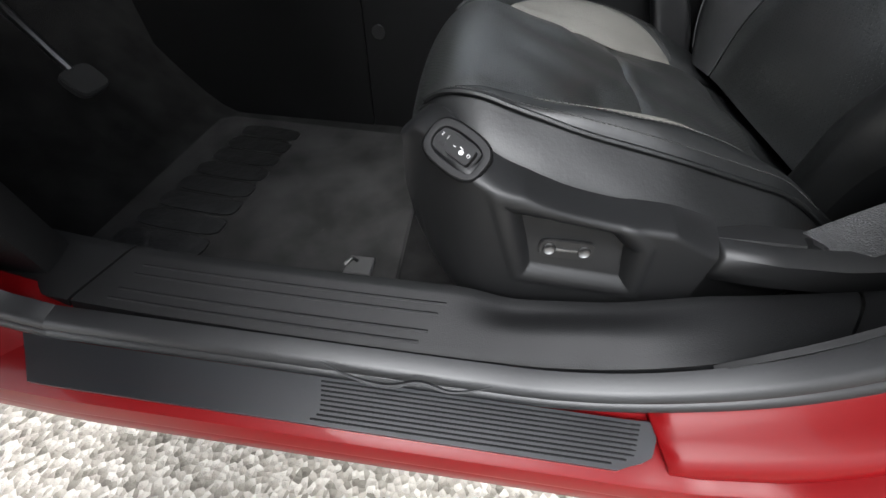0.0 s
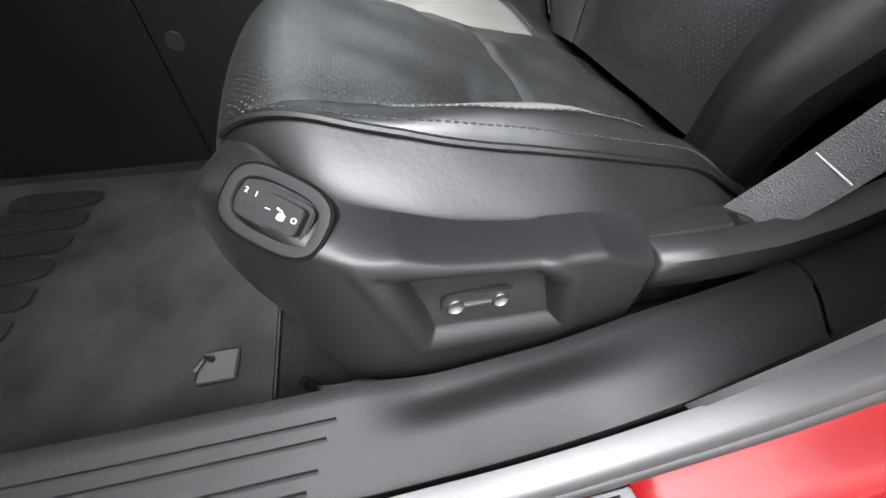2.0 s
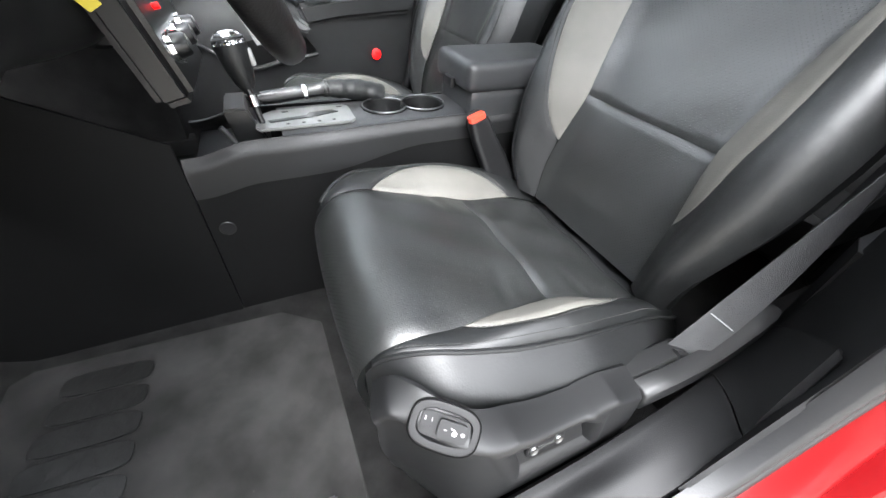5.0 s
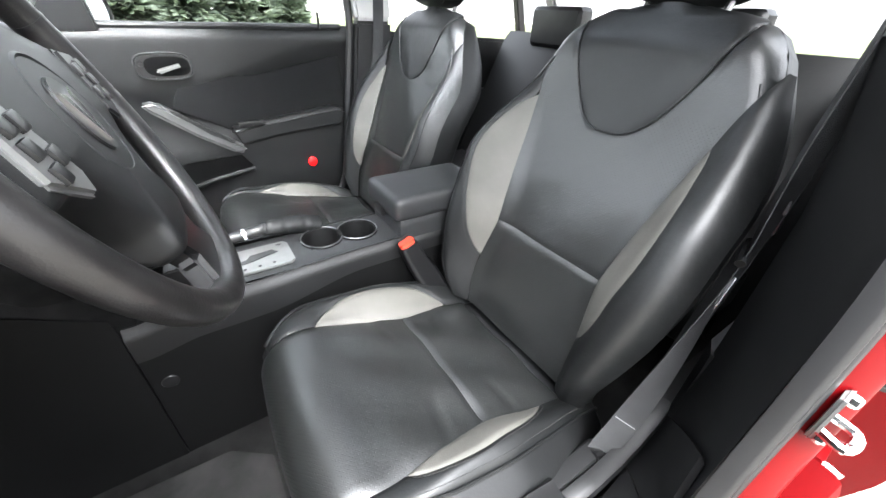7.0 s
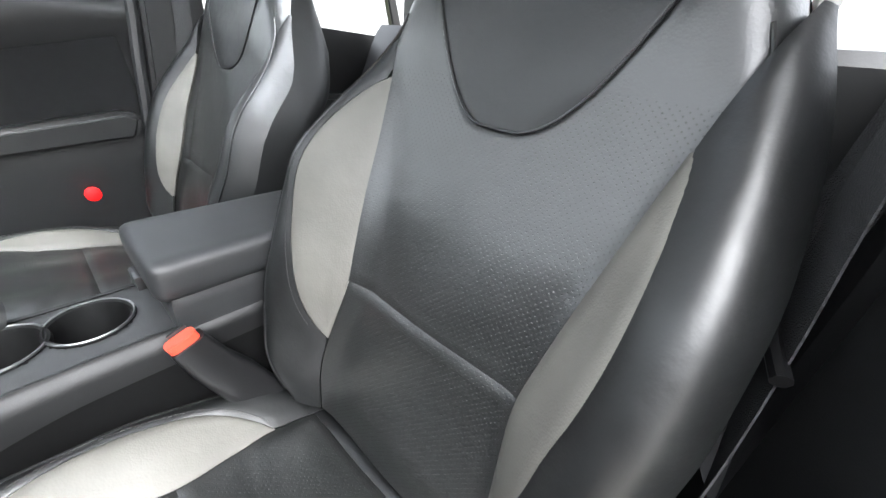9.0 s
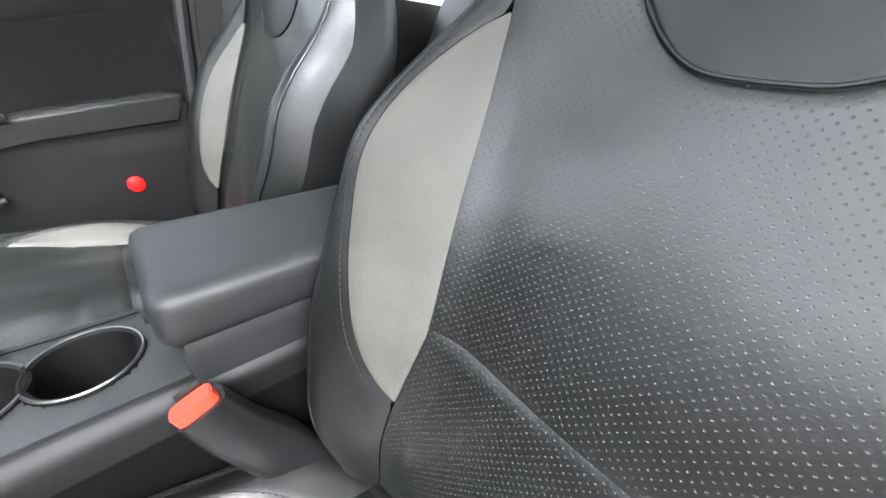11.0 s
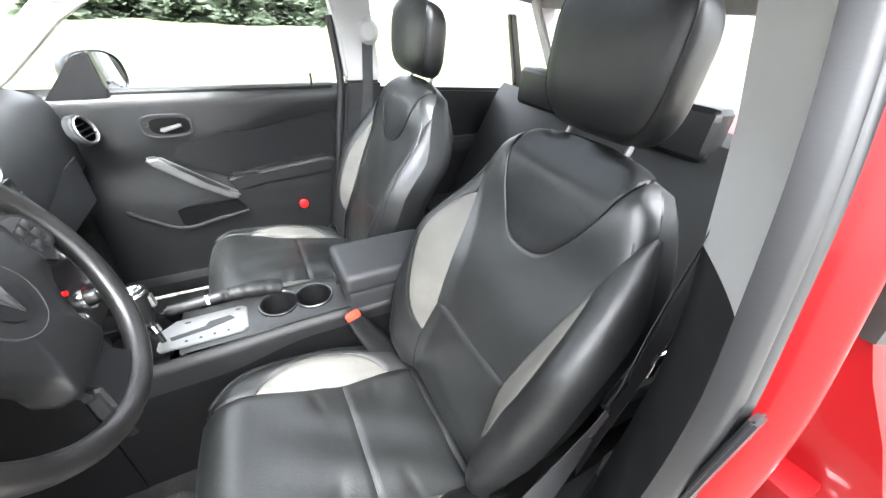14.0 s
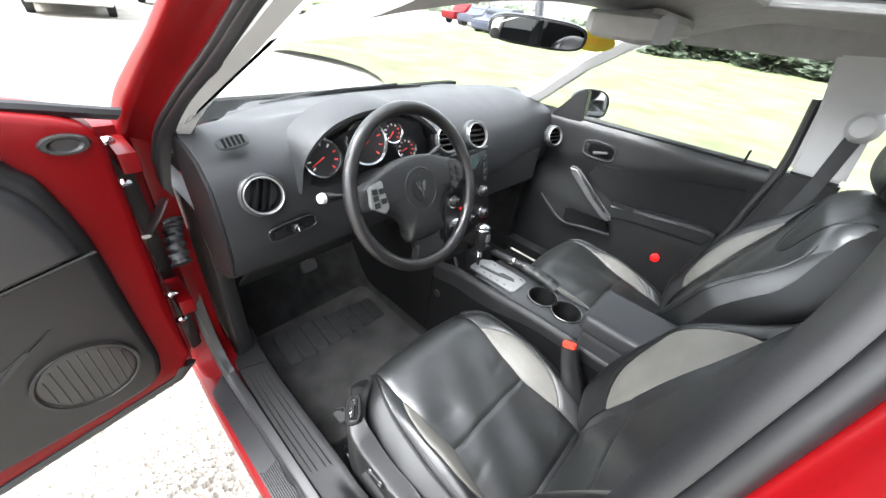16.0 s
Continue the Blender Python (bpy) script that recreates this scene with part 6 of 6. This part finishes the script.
part("backrest", grid(bench_back, 40, 14, .09), leather_side, bench)
part("bench_cushion", rbox((.72, -.52, .36), (1.06, .60, .47), .03, 3), leather_side, bench)
part("side_bolster", rbox((1.00, -.70, .22), (1.34, -.49, .90), .05, 3), leather_side, bench, "padded leather end of the bench")
for y in (-.18, .33):
    rh = rbox((1.10, y - .11, .865), (1.18, y + .11, .985), .03, 3)
    part("headrest", rh, leather, bench, "black rear headrest")
    for d in (-.04, .04):
        part("headrest_post", tube([(1.15, y + d, .84), (1.145, y + d, .88)], .005, 8), chrome, bench)
rend = thing("rear_shelf", "black parcel shelf and rear body", "parcel shelf", (1.5, 0, .8), kind="structure")
part("shelf", rbox((1.22, -.50, .80), (1.75, .62, .835), .006), door_cloth, rend)
part("rear_bulkhead", rbox((1.30, -.52, .30), (1.36, .64, .80), .0), carpet, rend)
part("rear_header", rbox((1.30, -.52, 1.16), (1.38, .60, 1.22), .01), headliner, rend)
part("near_c_pillar", prism([(1.28, .80), (1.60, .80), (1.55, 1.30), (1.15, 1.32)], -.52, -.48, 1, .01), grey_trim, rend)
section()
part("near_rear_sill", rbox((.42, -.745, .28), (1.45, -.60, .47), .015), grain_plastic, rend, "black rear sill cover")
part("under_floor", rbox((-1.0, -.70, .27), (1.60, .72, .30), 0), carpet, rend)
part("firewall", rbox((-1.03, -.70, .28), (-.99, .72, 1.14), 0), carpet, rend)
part("far_kick_panel", rbox((-.98, .68, .28), (-.43, .745, 1.10), .01), carpet, rend)

# ---- near windscreen pillar, inside
npil = thing("a_pillar_trim", "light grey trim on the near windscreen pillar", "pillar trim", (-.2, -.66, 1.1), kind="structure")
part("cover", loft([[Vector((x + a, y + b, z + c)) for a, b, c in ((0, -.004, 0), (.004, .022, -.008), (-.05, .050, .010), (-.07, .0, .03))] for x, y, z in ((-.61, -.735, 1.13), (-.54, -.725, 1.19), (-.43, -.708, 1.278), (-.27, -.683, 1.378), (-.09, -.656, 1.490), (.06, -.638, 1.570))]), grey_trim, npil, "", 50)

# ---- outer skin of the car
skin = thing("car_shell", "red outer roof and far side of the car", "car body", (.4, 0, 1.3), kind="structure")
part("roof_front", grid(lambda u, v: Vector((-.02 + (HX0 + .02) * u, -.66 + 1.30 * v, roof_z(-.02 + (HX0 + .02) * u, -.66 + 1.30 * v) + .065)), 8, 16, .004), red_paint, skin)
part("roof_rear", grid(lambda u, v: Vector((HX1 + (1.36 - HX1) * u, -.62 + 1.26 * v, roof_z(HX1 + (1.36 - HX1) * u, -.62 + 1.26 * v) + .065)), 10, 16, .004), red_paint, skin)
part("roof_near", grid(lambda u, v: Vector((HX0 + (HX1 - HX0) * u, -.66 + (HY0 + .66) * v, roof_z(HX0, -.66 + (HY0 + .66) * v) + .065)), 4, 6, .004), red_paint, skin)
part("roof_far", grid(lambda u, v: Vector((HX0 + (HX1 - HX0) * u, HY1 + (.64 - HY1) * v, roof_z(HX0, HY1 + (.64 - HY1) * v) + .065)), 4, 10, .004), red_paint, skin)
section(1, 1, 1.1, (0, .12, .165))
part("far_door_skin", grid(lambda u, v: Vector((-.62 + 2.2 * u, .735 + .035 * math.sin(math.pi * v), .20 + .62 * v)), 20, 8, .006), red_paint, skin, "red far door skin")
section(at=(.1, 0, .28))
part("rear_deck", rbox((1.76, -.52, .70), (2.3, .60, .76), .02), red_paint, skin)
section()


def body_wall(x0, x1, low, high, top_y, top_z):
    """An outer body side bulging from the sill up to the edge of a lid."""
    def f(u, v):
        x = x0 + (x1 - x0) * u
        y = low + (high - low) * math.sin(.5 * math.pi * min(1, v / .6)) + (top_y - high) * smoothstep(.62, 1, v)
        return Vector((x, y, .30 + (top_z(x) - .30) * v))
    return grid(f, 16, 16, .006)


bonnet_edge = lerp_table(((-2.06, .715), (-1.05, 1.048), (-.60, 1.06)))
part("near_wing", body_wall(-2.06, -.70, -.775, -.815, -.548, bonnet_edge), red_paint, skin, "red front wing")
part("far_wing", body_wall(-2.06, -.62, .815, .870, .548, bonnet_edge), red_paint, skin, "red front wing")
part("near_quarter", body_wall(1.40, 2.40, -.770, -.800, -.515, lambda x: .985), red_paint, skin, "red rear quarter panel")
part("far_quarter", body_wall(1.58, 2.40, .815, .870, .595, lambda x: 1.035), red_paint, skin, "red rear quarter panel")
part("nose", rbox((-2.10, -.76, .30), (-2.05, .82, .74), .02), red_paint, skin)
part("tail", rbox((2.38, -.75, .30), (2.43, .82, 1.02), .02), red_paint, skin)

# ================================================================ outside
section()


def gz(x, y):
    return .10


def spread(t):
    return math.copysign(abs(t) ** 3, t)


ground = thing("ground", "pale chip-seal parking lot round the car", "ground", (0, 0, -.15), kind="structure")


def ground_f(u, v):
    x, y = 2500 * spread(2 * u - 1), 2500 * spread(2 * v - 1)
    return Vector((x, y, gz(x, y)))


part("lot", grid(ground_f, 260, 260), chips, ground, "pale stone chip surface")
lawn = thing("lawn", "sunlit mown grass beside the lot", "grass", (0, 10, -1), kind="stuff")


def lawn_f(u, v):
    x = -9 - 30 * v ** 2 + (140 + 60 * v) * u ** 1.6
    y = 3.2 + 60 * v ** 2 + .8 * math.sin(x * .7) * (1 - v)
    return Vector((x, y, gz(x, y) + .12))


part("turf", grid(lawn_f, 60, 40), grass, lawn)


def conifer(at, height, seed):
    rnd = random.Random(seed)
    tr = thing("conifer_tree", "dark green conifer at the edge of the grass", "tree", at, group="row of conifers")
    part("trunk", tube([(at[0], at[1], at[2] - .3), (at[0] + .1, at[1], at[2] + height * .5), (at[0], at[1], at[2] + height * .95)], .1, 7, taper=lambda t: .12 * (1 - t) + .01), bark, tr)
    verts, faces = [], []
    for k in range(4200):
        h = rnd.random() ** .8
        r = (1 - h) ** .65 * height * .36 * (.12 + .92 * rnd.random() ** .7) * (1 + .2 * math.sin(h * 23 + seed))
        a = rnd.uniform(0, 6.283)
        c = Vector((at[0] + r * math.cos(a), at[1] + r * math.sin(a), at[2] + height * (.06 + .94 * h) - .12 * r))
        s = .26 + .24 * rnd.random()
        d = Vector((math.cos(a), math.sin(a), -.25 + .5 * rnd.random()))
        e = d.cross(Vector((rnd.uniform(-1, 1), rnd.uniform(-1, 1), 1))).normalized()
        n = len(verts)
        verts += [c + d * s, c + e * s * .45, c - d * s * .6, c - e * s * .45]
        faces.append((n, n + 1, n + 2, n + 3))
    me = bpy.data.meshes.new("crown")
    inv = BASE[tr].inverted()
    me.from_pydata([inv @ v for v in verts], [], faces)
    me.materials.append(foliage)
    ob = new("crown", me)
    ob.parent = tr


for k in range(9):
    az = radians(16 - 3.6 * k - (1.2 if k % 3 == 0 else 0))
    dd = 27 + (k * 7 % 5)
    tx, ty = .3 - dd * math.sin(az), -1 + dd * math.cos(az)
    conifer((tx, ty, gz(tx, ty)), 3.0 + (k * 5 % 4) * .4, k)

woods = thing("hazed_far_woods", "far woodland beyond the lot, paled by painted haze", "woods", (-40, 60, -8), kind="stuff")
wv, wf = [], []
rnd = random.Random(4)
for k in range(5200):
    az = radians(rnd.uniform(24, 64))
    dd = rnd.uniform(62, 74)
    x, y = -dd * math.sin(az), dd * math.cos(az)
    top = 1.4 + .4 * math.sin(az * 23) + .3 * math.sin(az * 57)
    c = Vector((x, y, gz(x, y) + rnd.random() * top))
    s = rnd.uniform(.3, .8)
    a, b = Vector((rnd.uniform(-1, 1), rnd.uniform(-1, 1), rnd.uniform(-.4, 1))).normalized(), Vector((rnd.uniform(-1, 1), rnd.uniform(-1, 1), rnd.uniform(-1, 1))).normalized()
    n = len(wv)
    wv += [c + a * s, c + b * s * .6, c - a * s, c - b * s * .6]
    wf.append((n, n + 1, n + 2, n + 3))
wm = bpy.data.meshes.new("leaf_mass")
wm.from_pydata([BASE[woods].inverted() @ v for v in wv], [], wf)
wm.materials.append(hazed_wood)
wo = new("leaf_mass", wm)
wo.parent = woods


def parked_car(at, yaw, name, label, paint, dims, profile, cat="car"):
    """A parked vehicle: body from a side profile, glass band, wheels, lamps."""
    L, Wd, H = dims
    car = thing(name, label, cat, at, yaw, group="parked vehicles")
    M = pose(*at, 0, 0, yaw)
    poly = [(a * L, b * H) for a, b in profile]
    part("body", prism(poly, -Wd / 2, Wd / 2, 1, .08, 2), paint, car, move=M)
    part("rear_window", rbox((L / 2 - .06, -Wd * .38, H * .62), (L / 2 + .015, Wd * .38, H * .86), .02), car_glass, car, move=M)
    part("front_window", rbox((-L * .22, -Wd * .40, H * .62), (-L * .20, Wd * .40, H * .86), .02), car_glass, car, move=M)
    for sg in (1, -1):
        part("side_window", rbox((-L * .15, sg * Wd / 2 - .01, H * .62), (L * .38, sg * Wd / 2 + .012, H * .86), .02), car_glass, car, move=M)
        part("tail_lamp", rbox((L / 2 - .05, sg * Wd * .44 - .05, H * .46), (L / 2 + .02, sg * Wd * .44 + .05, H * .60), .02), gauge_red, car, "red tail lamp", move=M)
        for wx in (-L * .32, L * .32):
            w = part("wheel", lathe([(0, -.10), (.20, -.10), (.33, -.09), (.34, -.06), (.34, .06), (.33, .09), (.2, .10), (0, .10)], 22, M @ facing((wx, sg * (Wd / 2 - .10), .33), (0, sg, 0))), tyre_black, car, "black tyre")
            part("hub", lathe([(0, .115), (.18, .112), (.2, .10)], 18, M @ facing((wx, sg * (Wd / 2 - .10), .33), (0, sg, 0))), silver, w)
    part("bumper", rbox((L / 2 - .05, -Wd * .47, H * .20), (L / 2 + .10, Wd * .47, H * .34), .04), paint, car, move=M)
    return car, M


VAN = [(-.5, .22), (-.5, .42), (-.38, .55), (-.22, .95), (-.15, 1), (.44, 1), (.49, .93), (.5, .50), (.5, .18), (.40, .14), (-.42, .14)]
SUV = [(-.5, .25), (-.5, .55), (-.28, .60), (-.18, .97), (.46, 1), (.5, .92), (.5, .25), (.4, .2), (-.4, .2)]
TRUCK = [(-.5, .25), (-.5, .55), (-.25, .58), (-.15, .97), (.12, 1), (.18, .60), (.5, .60), (.5, .25), (.4, .2), (-.4, .2)]
SEDAN = [(-.5, .22), (-.5, .50), (-.26, .62), (-.12, .97), (.16, 1), (.32, .68), (.5, .62), (.5, .22), (.4, .14), (-.42, .14)]


def spot(az, d):
    a = radians(az)
    x, y = .55 - d * math.sin(a), -1.09 + d * math.cos(a)
    return x, y, gz(x, y)


parked_car(spot(83.4, 17.5), -5, "parked_minivan", "white minivan parked with its tail to the camera", van_white, (4.8, 1.9, 1.72), VAN, "van")
jeep, JM = parked_car(spot(92.6, 19.5), 172, "parked_off_roader", "turquoise and white off-roader with a slotted grille", van_white, (3.9, 1.75, 1.8), SUV, "off-roader")
part("grille_panel", rbox((-2.02, -.62, .62), (-1.93, .62, 1.08), .03), jeep_blue, jeep, "turquoise grille panel", move=JM)
for k in range(7):
    part("grille_slot", rbox((-2.035, -.33 + .11 * k - .03, .68), (-2.01, -.33 + .11 * k + .03, 1.0), .01), gauge_black, jeep, move=JM)
part("front_bumper", rbox((-2.15, -.85, .38), (-1.95, .85, .55), .03), tyre_black, jeep, "black bumper", move=JM)
parked_car(spot(74.0, 24), -35, "parked_pickup", "dark blue pickup truck parked in the lot", truck_dark, (5.5, 1.95, 1.85), TRUCK, "pickup")
parked_car(spot(78.3, 29), 10, "parked_suv", "red sport utility vehicle far across the lot", red_paint, (4.6, 1.85, 1.7), SUV, "car")
parked_car(spot(99, 18), 190, "parked_suv", "silver car at the edge of the lot", van_white, (4.6, 1.85, 1.6), SUV, "car")
for k, (az, d, p, nm) in enumerate(((39.9, 36, red_paint, "red car far across the lot"), (37.8, 34, truck_dark, "dark pickup far across the lot"), (35.3, 27, truck_dark, "black sedan far across the lot"), (31.6, 33, van_white, "white car far across the lot"))):
    parked_car(spot(az, d), 80 + 7 * k, "parked_sedan", nm, p, (4.6, 1.8, 1.45), SEDAN if k > 1 else SUV, "car")
